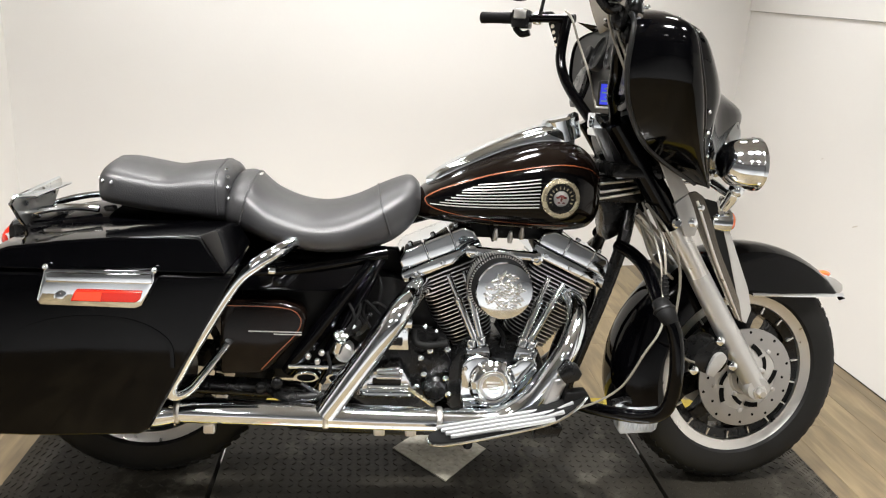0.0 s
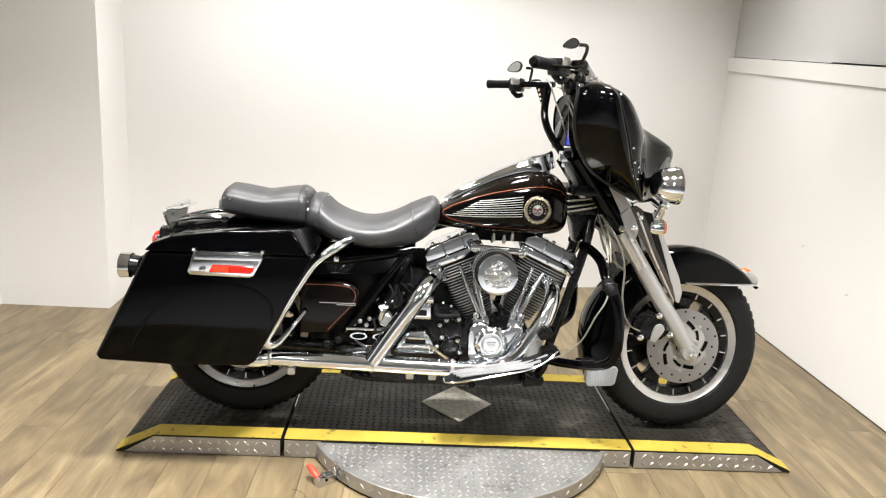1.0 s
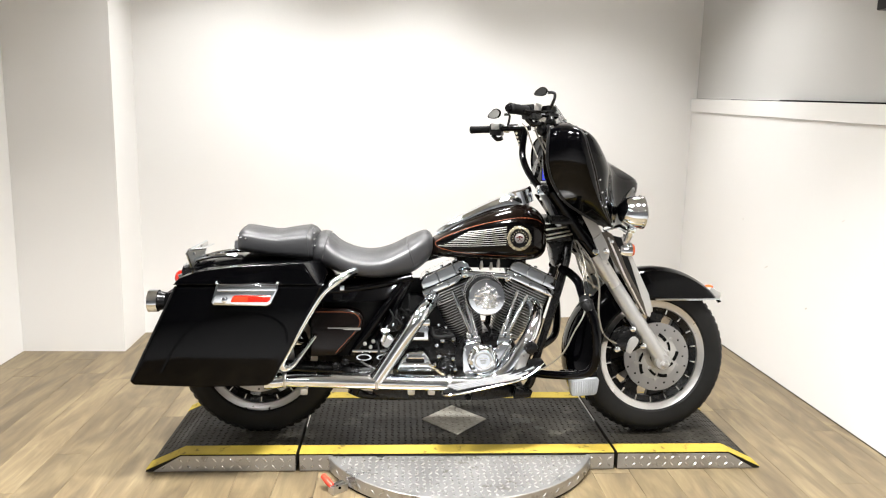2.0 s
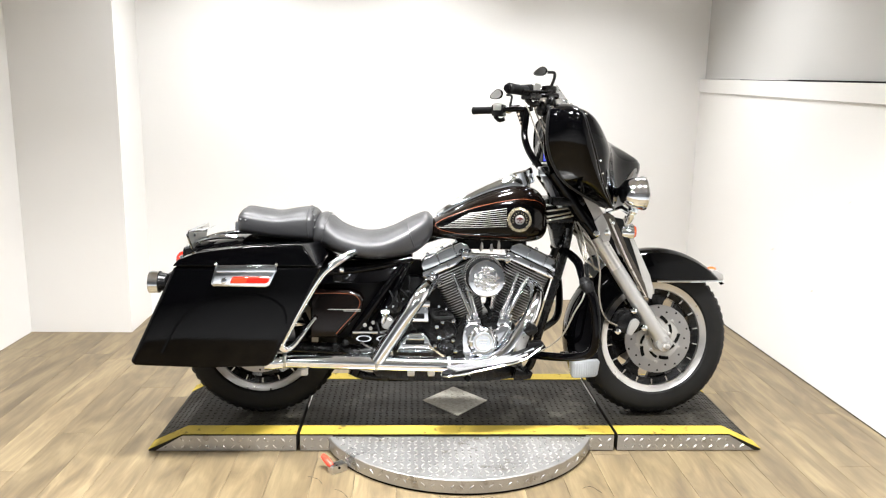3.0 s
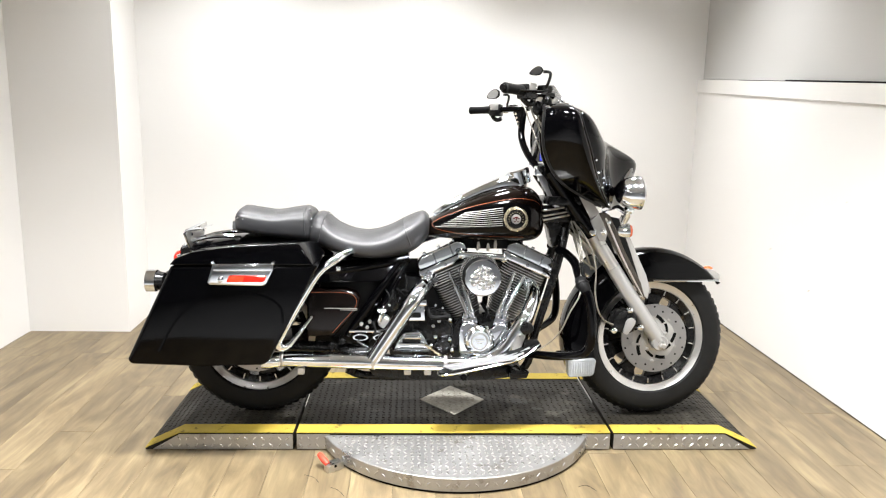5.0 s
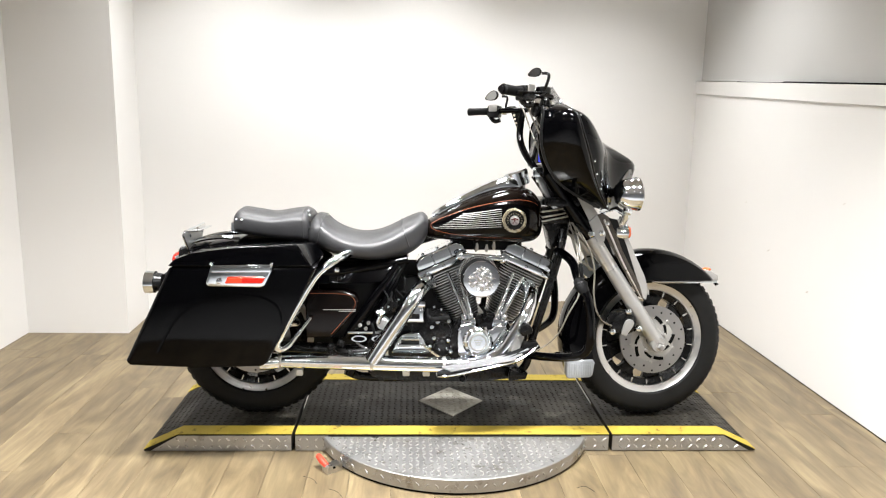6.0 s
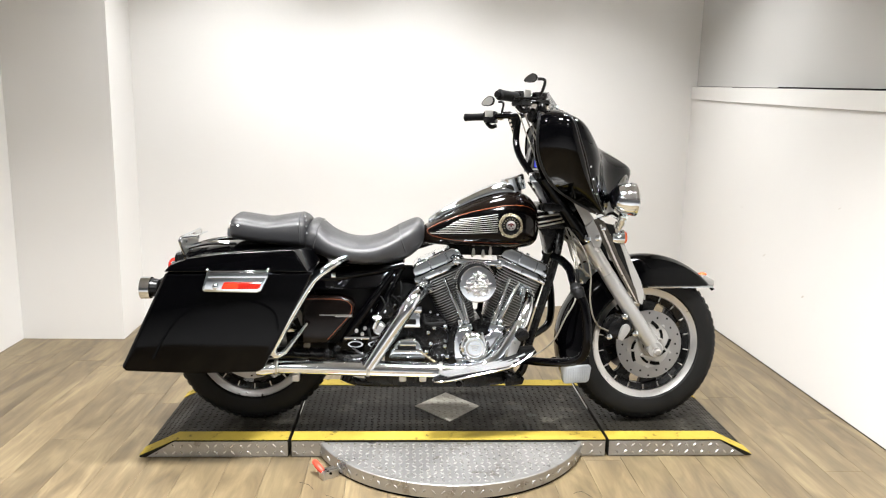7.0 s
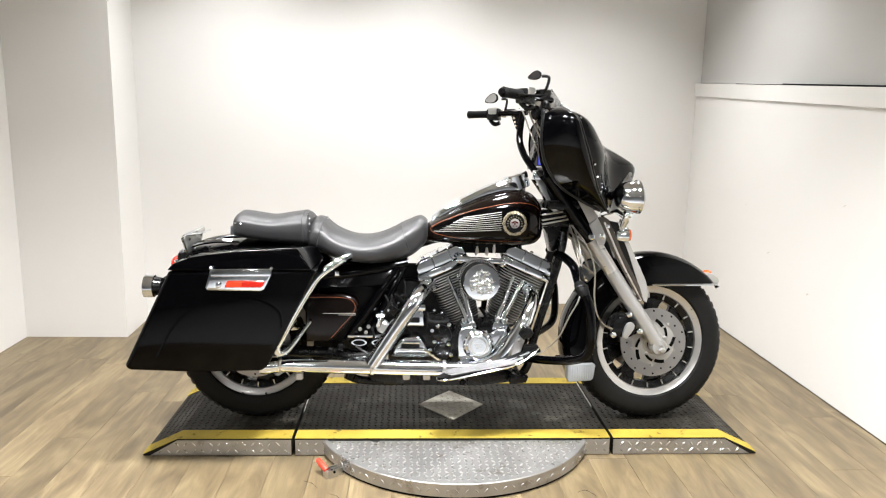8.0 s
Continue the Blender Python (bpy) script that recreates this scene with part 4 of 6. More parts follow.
bm = lathe([(0.034, 0.0212), (0.036, 0.0235), (0.030, 0.0245), (0.028, 0.0212)], TC, (0, -1, 0), segs=36, closed=True)
bp("cover_ring", bm, M_BRUSH, gc)
bm = bmesh.new()
for a in range(3):
    box(0.086 - 0.018 + a * 0.004, 0.086 + 0.018 - a * 0.004, -0.2055, -0.2032, 0.440 - a * 0.009, 0.4435 - a * 0.009, bm=bm)
bp("cover_mark", bm, M_BRUSH, gc)
for k in range(10):
    a = radians(36 * k + 10)
    bp("cover_bolt", bolt(0.086 + 0.058 * math.cos(a), -0.194, 0.432 + 0.058 * math.sin(a), 0.0045, 0.004), M_CHROME, gc)
for x, z in ((0.018, 0.36), (0.014, 0.47), (0.196, 0.47), (0.145, 0.36), (0.115, 0.485), (0.05, 0.343)):
    bp("cover_bolt", bolt(x, -0.181, z, 0.007, 0.007), M_CHROME, gc)
# air cleaner
AC = Vector((0.084, -0.15, 0.697))
ac = bp("air_cleaner", lathe([(0.070, 0.0), (0.074, 0.002), (0.074, 0.056), (0.070, 0.058), (0.001, 0.058)], AC, (0, -1, 0), segs=48), M_FIN, engine, "round chrome air cleaner with a dark pleated filter")
bm = bmesh.new()
for k in range(72):
    a = 2 * math.pi * k / 72
    own = box(0.073, 0.0795, -0.056, -0.004, -0.0012, 0.0012)
    join(bm, own, Matrix.Translation(AC) @ Matrix.Rotation(a, 4, "Y"))
bp("filter_pleat", bm, M_BRUSH, ac)["kind"] = "stuff"
for rr, hh in ((0.0785, 0.006), (0.0785, 0.052)):
    bp("filter_band", lathe([(rr - 0.004, hh - 0.003), (rr + 0.002, hh - 0.003), (rr + 0.002, hh + 0.003), (rr - 0.004, hh + 0.003)], AC, (0, -1, 0), segs=48, closed=True), M_BLACKMETAL, ac)
CC = AC + Vector((0.009, 0, -0.007))
cover = bp("cleaner_cover", lathe([(0.070, 0.057), (0.0725, 0.060), (0.0725, 0.066), (0.070, 0.069), (0.060, 0.0705), (0.030, 0.072), (0.001, 0.0725)], CC, (0, -1, 0), segs=56), M_CHROME, ac, "polished chrome cover with a raised emblem")
bm = bmesh.new()
erng = random.Random(9)
for k in range(120):
    a, rr = erng.uniform(0, 2 * math.pi), 0.050 * math.sqrt(erng.random())
    own = ball((0, 0, 0), erng.uniform(0.003, 0.0065), None, 8, (1.7, 0.30, 0.6))
    join(bm, own, Matrix.Translation(CC + Vector((rr * math.cos(a), -0.0729 + 0.7 * rr * rr, rr * 0.9 * math.sin(a)))) @ Matrix.Rotation(erng.uniform(-1.4, 1.4), 4, "Y"))
bp("emblem", bm, M_CHROME, cover)
arm = prism([(0.000, 0.772), (0.008, 0.781), (0.178, 0.772), (0.188, 0.762), (0.182, 0.752), (0.008, 0.760)], -0.166, -0.148, 0.005, 2)
bp("cleaner_bracket", arm, M_CHROME, ac, "chrome bracket")
for x, z in ((0.012, 0.770), (0.180, 0.758)):
    bp("bracket_bolt", lathe([(0.015, 0), (0.015, 0.016), (0.009, 0.018), (0.008, 0.012), (0.001, 0.012)], (x, -0.150, z), (0, -1, 0), segs=20), M_CHROME, ac)
bp("intake", tube([(0.02, -0.03, 0.70), (0.115, -0.05, 0.715), (0.21, -0.03, 0.70)], 0.028, segs=14), M_BLACKMETAL, engine)
bp("oil_line", tube([(0.115, -0.06, 0.54), (0.117, -0.10, 0.60), (0.117, -0.08, 0.66)], 0.012, segs=10), M_BLACKMETAL, engine)
# horn cover and small fittings between the heads
bp("coil_cover", box(-0.02, 0.275, -0.05, 0.06, 0.772, 0.828, 0.01, 2), M_PLASTIC, engine, "black cover between the heads")
for x, z, r in ((0.012, 0.792, 0.010), (0.062, 0.800, 0.008), (0.205, 0.796, 0.010), (0.245, 0.806, 0.007)):
    bp("head_wire", tube([(x, -0.052, z + 0.02), (x + 0.006, -0.075, z), (x + 0.02, -0.06, z - 0.03)], r * 0.5, segs=8), M_GRIP, engine)
# breather, wires and small bolts that crowd the space below the seat
for pts, r in (([(-0.26, -0.10, 0.70), (-0.24, -0.13, 0.66), (-0.255, -0.14, 0.60), (-0.235, -0.13, 0.55)], 0.006), ([(-0.23, -0.09, 0.70), (-0.21, -0.12, 0.66), (-0.215, -0.13, 0.60)], 0.005),
               ([(-0.29, -0.12, 0.62), (-0.25, -0.15, 0.63), (-0.21, -0.14, 0.59)], 0.0045), ([(0.10, -0.10, 0.56), (0.118, -0.13, 0.535), (0.112, -0.15, 0.515)], 0.007)):
    bp("breather_hose", tube(pts, r, segs=8), M_GRIP, engine)
for x, y, z in ((-0.275, -0.156, 0.565), (-0.255, -0.13, 0.62), (-0.235, -0.12, 0.585), (-0.285, -0.13, 0.60), (-0.215, -0.12, 0.545), (-0.06, -0.12, 0.545), (-0.09, -0.12, 0.555)):
    bp("small_bolt", lathe([(0.006, 0), (0.006, 0.008), (0.004, 0.010)], (x, y, z), (0, -1, 0), segs=8), M_CHROME, engine)
for x, z in ((0.085, 0.795), (0.125, 0.790), (0.155, 0.80)):
    bp("fitting", lathe([(0.006, 0), (0.008, 0.012), (0.004, 0.03)], (x, -0.07, z - 0.02), (0, -0.2, 1), segs=10), M_BRUSH, engine)

# gearbox
gbox = bp("gearbox", prism(rounded([(-0.28, 0.31), (-0.01, 0.31), (-0.01, 0.50), (-0.05, 0.53), (-0.20, 0.53), (-0.27, 0.46)], 1), -0.115, 0.13, 0.012, 2), M_BLACKMETAL, None, "black gearbox with chrome side cover")
side_c = [(-0.262, 0.372), (-0.250, 0.415), (-0.215, 0.452), (-0.150, 0.458), (-0.125, 0.425), (-0.105, 0.372)]
gcover = bp("side_cover", prism(side_c, -0.115, -0.165, 0.010, 3), M_CHROME, gbox, "ribbed chrome gearbox cover")
for z, xa, xb in ((0.388, -0.245, -0.125), (0.409, -0.236, -0.128), (0.436, -0.214, -0.145)):
    bp("cover_rib", box(xa, xb, -0.176, -0.163, z - 0.006, z + 0.006, 0.005, 2), M_CHROME, gcover)
bp("cover_window", box(-0.222, -0.148, -0.1685, -0.1645, 0.414, 0.430, 0.002, 1), M_BLACKMETAL, gcover)
top_c = [(-0.225, 0.492), (-0.220, 0.535), (-0.195, 0.565), (-0.135, 0.565), (-0.128, 0.492)]
tcover = bp("top_cover", prism(top_c, -0.085, -0.140, 0.008, 3), M_CHROME, gbox, "chrome gearbox top cover")
bp("cover_window", box(-0.205, -0.148, -0.1435, -0.139, 0.508, 0.530, 0.003, 1), M_BLACKMETAL, tcover)
bp("cover_lug", box(-0.165, -0.125, -0.145, -0.11, 0.556, 0.582, 0.006, 2), M_CHROME, tcover)
for x, z in ((-0.245, 0.385), (-0.125, 0.385), (-0.150, 0.447), (-0.215, 0.445), (-0.210, 0.55), (-0.145, 0.55)):
    bp("cover_bolt", bolt(x, -0.165 if z < 0.46 else -0.140, z, 0.006, 0.006), M_CHROME, gbox)
starter = bp("starter_motor", lathe([(0.020, -0.13), (0.042, -0.125), (0.042, -0.03), (0.034, -0.02)], (-0.06, 0, 0.452), (0, 1, 0), segs=28), M_BLACKMETAL, gbox)
bp("oil_filler", lathe([(0.034, 0), (0.034, 0.02), (0.026, 0.03), (0.001, 0.03)], (-0.055, -0.11, 0.385), (0, -1, 0), segs=24), M_BLACKMETAL, gbox)
for x, z in ((-0.098, 0.475), (-0.088, 0.43), (-0.105, 0.395), (-0.03, 0.50), (-0.02, 0.375), (-0.075, 0.495), (-0.03, 0.42)):
    bp("case_bolt", lathe([(0.008, 0), (0.008, 0.010), (0.005, 0.012)], (x, -0.132, z), (0, -1, 0), segs=10), M_CHROME, gbox)
bp("oil_hose", tube([(-0.118, -0.12, 0.545), (-0.112, -0.135, 0.515), (-0.085, -0.138, 0.508), (-0.03, -0.13, 0.512)], 0.010, segs=10), M_GRIP, gbox, "black oil hose")
bp("cable_clip", tube([(-0.135, -0.17, 0.41), (-0.10, -0.17, 0.385), (-0.06, -0.165, 0.355)], 0.005, segs=8), M_GOLD, gbox)

bp("primary_case", prism(rounded([(-0.30, 0.34), (0.16, 0.32), (0.20, 0.42), (0.14, 0.53), (-0.22, 0.56), (-0.32, 0.47)], 1), 0.12, 0.20, 0.02, 2), M_BLACKMETAL, gbox, "black primary chain case")
bp("oil_tank", prism(rounded([(-0.33, 0.46), (-0.04, 0.46), (-0.05, 0.60), (-0.14, 0.655), (-0.30, 0.66)], 1), -0.04, 0.10, 0.015, 2), M_PLASTIC, gbox, "black oil tank")
# exhaust
ex = bp("exhaust_pipe", tube([(0.262, -0.05, 0.640), (0.300, -0.10, 0.632), (0.300, -0.165, 0.600), (0.270, -0.21, 0.540), (0.225, -0.22, 0.470), (0.180, -0.22, 0.405), (0.125, -0.22, 0.362), (0.060, -0.22, 0.348), (-0.05, -0.22, 0.347)],
        0.0285, segs=24), M_CHROME, None, "polished chrome exhaust pipe")
bp("heat_shield", tube([(-0.05, -0.22, 0.347), (-0.25, -0.22, 0.351), (-0.335, -0.22, 0.354)], 0.0300, segs=24, steps=3), M_CHROME, ex, "chrome heat shield")
bp("rear_heat_shield", tube([(-0.337, -0.22, 0.354), (-0.50, -0.22, 0.359), (-0.700, -0.22, 0.364)], 0.0305, segs=24, steps=3), M_CHROME, ex, "chrome heat shield")
bp("muffler", tube([(-0.690, -0.225, 0.362), (-0.72, -0.23, 0.362), (-0.745, -0.235, 0.362), (-0.77, -0.24, 0.363)], [0.027, 0.030, 0.032, 0.030], segs=24, steps=4), M_CHROME, ex, "chrome silencer under the saddlebag")
bp("rear_pipe", tube([(-0.080, -0.05, 0.645), (-0.115, -0.12, 0.654), (-0.150, -0.19, 0.640), (-0.190, -0.222, 0.590), (-0.276, -0.225, 0.460), (-0.336, -0.225, 0.365)], [0.024, 0.026, 0.030, 0.0315, 0.0315, 0.0310], segs=24), M_CHROME, ex, "chrome rear cylinder pipe")
for p, d in (((-0.335, -0.22, 0.354), (1, 0, 0)), ((-0.693, -0.222, 0.363), (1, 0, 0)), ((-0.05, -0.22, 0.347), (1, 0, 0))):
    bp("pipe_clamp", lathe([(0.0305, -0.007), (0.0325, -0.004), (0.0325, 0.004), (0.0305, 0.007)], p, d, segs=24), M_BRUSH, ex)
bp("pipe_flange", lathe([(0.034, -0.006), (0.036, 0), (0.034, 0.006)], (0.270, -0.06, 0.640), (0.6, -0.8, 0), segs=20), M_CHROME, ex)
for x in (-0.62, -0.20, -0.12, 0.02):
    bp("pipe_bracket", box(x - 0.014, x + 0.014, -0.225, -0.20, 0.300, 0.328, 0.004, 1), M_BRUSH, ex)

# frame
spine = tube([(0.43, 0, 0.93), (0.30, 0, 0.90), (-0.10, 0, 0.83), (-0.30, 0, 0.74)], 0.03, segs=12)
frame_ob = bp("frame", spine, M_BLACKMETAL, None, "black steel tube frame")
for s in (-1, 1):
    bp("down_tube", tube([(0.450, s * 0.04, 0.885), (0.424, s * 0.085, 0.785), (0.385, s * 0.09, 0.630), (0.324, s * 0.09, 0.420), (0.295, s * 0.09, 0.30), (0.22, s * 0.09, 0.262), (0.0, s * 0.09, 0.250), (-0.35, s * 0.09, 0.250), (-0.45, s * 0.10, 0.28)], 0.0165, segs=12), M_BLACKMETAL, frame_ob)
    bp("rear_tube", tube([(-0.215, s * 0.12, 0.735), (-0.255, s * 0.15, 0.655), (-0.33, s * 0.155, 0.50), (-0.375, s * 0.14, 0.40), (-0.43, s * 0.12, 0.27)], 0.017, segs=12), M_PAINT, frame_ob)
    bp("seat_tube", tube([(-0.20, s * 0.12, 0.745), (-0.32, s * 0.14, 0.725), (-0.48, s * 0.15, 0.70), (-0.62, s * 0.15, 0.70)], 0.018, segs=12), M_PAINT, frame_ob)
bp("neck", tube([(0.392, 0, 1.02), (0.478, 0, 0.885)], 0.038, segs=18, steps=1), M_BLACKMETAL, frame_ob)
bp("neck_gusset", prism([(0.325, 0.93), (0.47, 0.905), (0.435, 0.80), (0.395, 0.775), (0.375, 0.86)], -0.05, 0.05, 0.012, 2), M_BLACKMETAL, frame_ob)
bp("battery_box", prism(rounded([(-0.56, 0.42), (-0.56, 0.72), (-0.30, 0.735), (-0.25, 0.70), (-0.30, 0.56), (-0.36, 0.42)], 1), -0.115, 0.115, 0.01, 2), M_PLASTIC, frame_ob)
bp("inner_panel", prism([(-0.62, 0.33), (-0.02, 0.33), (-0.02, 0.60), (-0.12, 0.72), (-0.62, 0.72)], 0.03, 0.06, 0.006, 1), M_PLASTIC, frame_ob, "black inner panel")
bp("oil_pan", prism(rounded([(-0.33, 0.235), (0.26, 0.235), (0.28, 0.31), (-0.38, 0.31)], 1), -0.11, 0.11, 0.012, 2), M_BLACKMETAL, frame_ob)
bp("side_stand_plate", prism([(0.22, 0.255), (0.29, 0.262), (0.30, 0.288), (0.225, 0.30)], -0.15, -0.115, 0.006, 2), M_BLACKMETAL, frame_ob)
for s in (-1, 1):
    bp("swing_arm", tube([(-0.36, s * 0.13, 0.37), (-0.60, s * 0.135, 0.385), (-0.83, s * 0.13, 0.392)], 0.024, segs=12), M_BLACKMETAL, frame_ob)
bp("rear_axle_nut", lathe([(0.022, 0), (0.022, 0.02), (0.014, 0.026)], (-0.815, -0.150, 0.392), (0, -1, 0), segs=6), M_CHROME, frame_ob)
# finned cover below the tank's front
bp("horn_cover", box(0.335, 0.462, -0.075, 0.075, 0.885, 0.952, 0.012, 2), M_BLACKMETAL, frame_ob)
for z0, z1 in ((0.945, 0.955), (0.922, 0.936), (0.905, 0.921)):
    bp("cover_strip", tube([(0.338, -0.078, z0 - 0.012), (0.40, -0.082, (z0 + z1) / 2 - 0.006), (0.462, -0.076, z1)], 0.0038, segs=8), M_BRUSH, frame_ob)

# side cover and upper body panel
cov = [(-0.60, 0.442), (-0.502, 0.444), (-0.480, 0.457), (-0.396, 0.556), (-0.390, 0.594), (-0.404, 0.618), (-0.45, 0.632), (-0.60, 0.632)]
sc = bp("side_cover", prism(cov, -0.135, -0.190, 0.012, 3), M_WARMBLACK, None, "black side cover with an orange pinstripe")
pl = smooth([(-0.595, 0.621), (-0.558, 0.622), (-0.477, 0.622), (-0.429, 0.616), (-0.409, 0.600), (-0.405, 0.578), (-0.421, 0.548), (-0.460, 0.504), (-0.499, 0.459)], 5)
bp("pinstripe", ribbon(pl, 0.0013, lambda x, z: -0.1905, 0.001), M_ORANGE, sc, "thin orange pinstripe")
for z, xa in ((0.558, -0.531), (0.552, -0.470)):
    bp("emblem_bar", box(xa, -0.402, -0.1925, -0.190, z - 0.0011, z + 0.0011), M_SLIDER, sc)
pan = bp("body_panel", prism([(-0.575, 0.712), (-0.454, 0.737), (-0.262, 0.744), (-0.240, 0.728), (-0.300, 0.668), (-0.345, 0.662), (-0.575, 0.658)], -0.190, -0.10, 0.022, 4, skew=lambda x, y, z: (x, y + 0.75 * (z - 0.658) if y < -0.15 else y, z)), M_PAINT, None, "glossy black panel under the seat")
bp("strut", tube([(-0.236, -0.150, 0.728), (-0.305, -0.160, 0.632), (-0.362, -0.165, 0.548), (-0.402, -0.165, 0.490), (-0.436, -0.160, 0.440)], [0.016, 0.024, 0.026, 0.024, 0.020], segs=16, flat=0.75), M_PAINT, pan, "slanting glossy black strut")
bp("upper_cover", prism([(-0.62, 0.640), (-0.37, 0.640), (-0.32, 0.690), (-0.27, 0.742), (-0.62, 0.742)], -0.100, 0.15, 0.012, 2), M_PAINT, None, "glossy black cover under the seat")
# small chrome and black fittings behind the gearbox
fit_b = bp("brake_cylinder", tube([(-0.312, -0.165, 0.500), (-0.302, -0.17, 0.545)], 0.016, segs=16, steps=1), M_CHROME, None, "chrome rear brake cylinder")
bp("cap", lathe([(0.021, 0), (0.021, 0.014), (0.016, 0.017), (0.001, 0.018)], (-0.305, -0.172, 0.542), (0, -0.6, 0.8), segs=20), M_CHROME, fit_b)
bp("reservoir", lathe([(0.024, 0), (0.024, 0.035), (0.018, 0.04), (0.001, 0.04)], (-0.296, -0.14, 0.498), (0, -1, 0), segs=20), M_BRUSH, fit_b)
bp("ignition_module", lathe([(0.036, 0), (0.036, 0.05), (0.022, 0.055), (0.020, 0.062), (0.001, 0.062)], (-0.275, -0.09, 0.565), (0, -1, 0), segs=24), M_BLACKMETAL, None, "black round module")
for pts, r in (([(-0.30, -0.16, 0.64), (-0.275, -0.175, 0.60), (-0.29, -0.18, 0.55), (-0.315, -0.175, 0.51)], 0.004), ([(-0.27, -0.15, 0.66), (-0.262, -0.17, 0.61), (-0.30, -0.18, 0.55)], 0.0045),
               ([(-0.34, -0.17, 0.50), (-0.33, -0.185, 0.46), (-0.35, -0.18, 0.42)], 0.005), ([(-0.24, -0.13, 0.60), (-0.22, -0.14, 0.62), (-0.19, -0.13, 0.60)], 0.005)):
    bp("wire", tube(pts, r, segs=8), M_GRIP, None, "black wire")
peg = bp("passenger_peg_mount", box(-0.435, -0.270, -0.185, -0.170, 0.458, 0.470, 0.004, 2), M_CHROME, None, "chrome passenger peg mount with two oval rings")
for x in (-0.388, -0.308):
    bm = lathe([(0.026, -0.006), (0.034, -0.006), (0.036, 0.0), (0.034, 0.006), (0.026, 0.006)], (0, 0, 0), (0, -1, 0), segs=28, closed=True)
    bm.transform(Matrix.Translation((x, -0.195, 0.444)) @ Matrix.Diagonal((0.9, 1, 0.36, 1)))
    bp("oval_ring", bm, M_CHROME, peg)
    bm = lathe([(0.026, 0.0), (0.001, 0.001)], (0, 0, 0), (0, -1, 0), segs=24)
    bm.transform(Matrix.Translation((x, -0.190, 0.444)) @ Matrix.Diagonal((1, 1, 0.42, 1)))
    bp("oval_hole", bm, M_DARK, peg)
for x, z in ((-0.385, 0.495), (-0.362, 0.482), (-0.352, 0.505)):
    bp("mount_bolt", bolt(x, -0.185, z, 0.008, 0.010), M_BRUSH, peg)
bp("peg_arm", tube([(-0.485, -0.17, 0.400), (-0.44, -0.20, 0.392), (-0.36, -0.20, 0.395), (-0.30, -0.19, 0.405)], 0.012, segs=10), M_BLACKMETAL, peg)
bp("linkage", tube([(-0.40, -0.20, 0.43), (-0.36, -0.20, 0.405), (-0.31, -0.195, 0.395)], 0.006, segs=8), M_CHROME, peg)
for x, z in ((-0.50, 0.41), (-0.46, 0.425)):
    bp("mount_bolt", lathe([(0.014, 0), (0.014, 0.012), (0.008, 0.016)], (x, -0.19, z), (0, -1, 0), segs=12), M_BLACKMETAL, peg)

# saddlebag guards
for s in (-1, 1):
    gd = bp("saddlebag_guard", tube([(-0.425, s * 0.18, 0.782), (-0.460, s * 0.235, 0.773), (-0.502, s * 0.255, 0.750), (-0.552, s * 0.26, 0.705), (-0.624, s * 0.26, 0.585), (-0.680, s * 0.26, 0.482), (-0.702, s * 0.258, 0.440), (-0.692, s * 0.25, 0.418), (-0.660, s * 0.24, 0.428), (-0.625, s * 0.23, 0.470), (-0.580, s * 0.20, 0.528)],
            [0.016] * 7 + [0.015, 0.012, 0.010, 0.010], segs=14), M_CHROME, None, "chrome tube guard before the saddlebag")
    bp("guard_clamp", box(-0.485, -0.465, s * 0.20 - 0.012, s * 0.20 + 0.012, 0.710, 0.728, 0.006, 2), M_CHROME, gd)

# engine guard with foam wrap
gp = [(0.412, 0.085, 0.780), (0.437, 0.130, 0.770), (0.453, 0.20, 0.750), (0.453, 0.28, 0.716), (0.459, 0.33, 0.689), (0.477, 0.348, 0.648), (0.489, 0.353, 0.571), (0.490, 0.348, 0.489), (0.476, 0.335, 0.438), (0.437, 0.30, 0.408), (0.35, 0.20, 0.376), (0.268, 0.10, 0.355)]
for s in (-1, 1):
    eg = bp("engine_guard", tube([(x, s * y, z) for x, y, z in gp], 0.0165, segs=14), M_PAINT, None, "black tube engine guard with a foam wrap")
    bp("foam_wrap", tube([(x, s * y, z) for x, y, z in ((0.453, 0.300, 0.707), (0.456, 0.318, 0.698), (0.460, 0.332, 0.687), (0.467, 0.340, 0.671))], [0.019, 0.022, 0.022, 0.019], segs=14), M_GRIP, eg, "black foam wrap")
    bp("wrap_tie", lathe([(0.025, -0.003), (0.026, 0), (0.025, 0.003)], (0.457, s * 0.322, 0.695), (0.2, s * 0.7, -0.6), segs=16), M_PLASTIC, eg)
    if s > 0:
        continue
    lamp = bp("guard_reflector", prism([(0.455, 0.268), (0.464, 0.256), (0.550, 0.262), (0.562, 0.272), (0.570, 0.326), (0.560, 0.337), (0.452, 0.331)], -0.125, -0.085, 0.007, 3), M_LENS, None, "clear ribbed plastic lamp low before the front wheel")
    for k in range(10):
        bp("lens_rib", box(0.468 + k * 0.0092, 0.472 + k * 0.0092, -0.1275, -0.1245, 0.272, 0.322, 0.001, 1), M_LENS, lamp)
    bp("lamp_back", box(0.464, 0.552, -0.088, -0.080, 0.268, 0.326, 0.002, 1), M_BRUSH, lamp)
    bp("lamp_bracket", tube([(0.505, -0.095, 0.325), (0.47, -0.12, 0.36), (0.40, -0.20, 0.388)], 0.008, segs=8), M_BLACKMETAL, lamp)

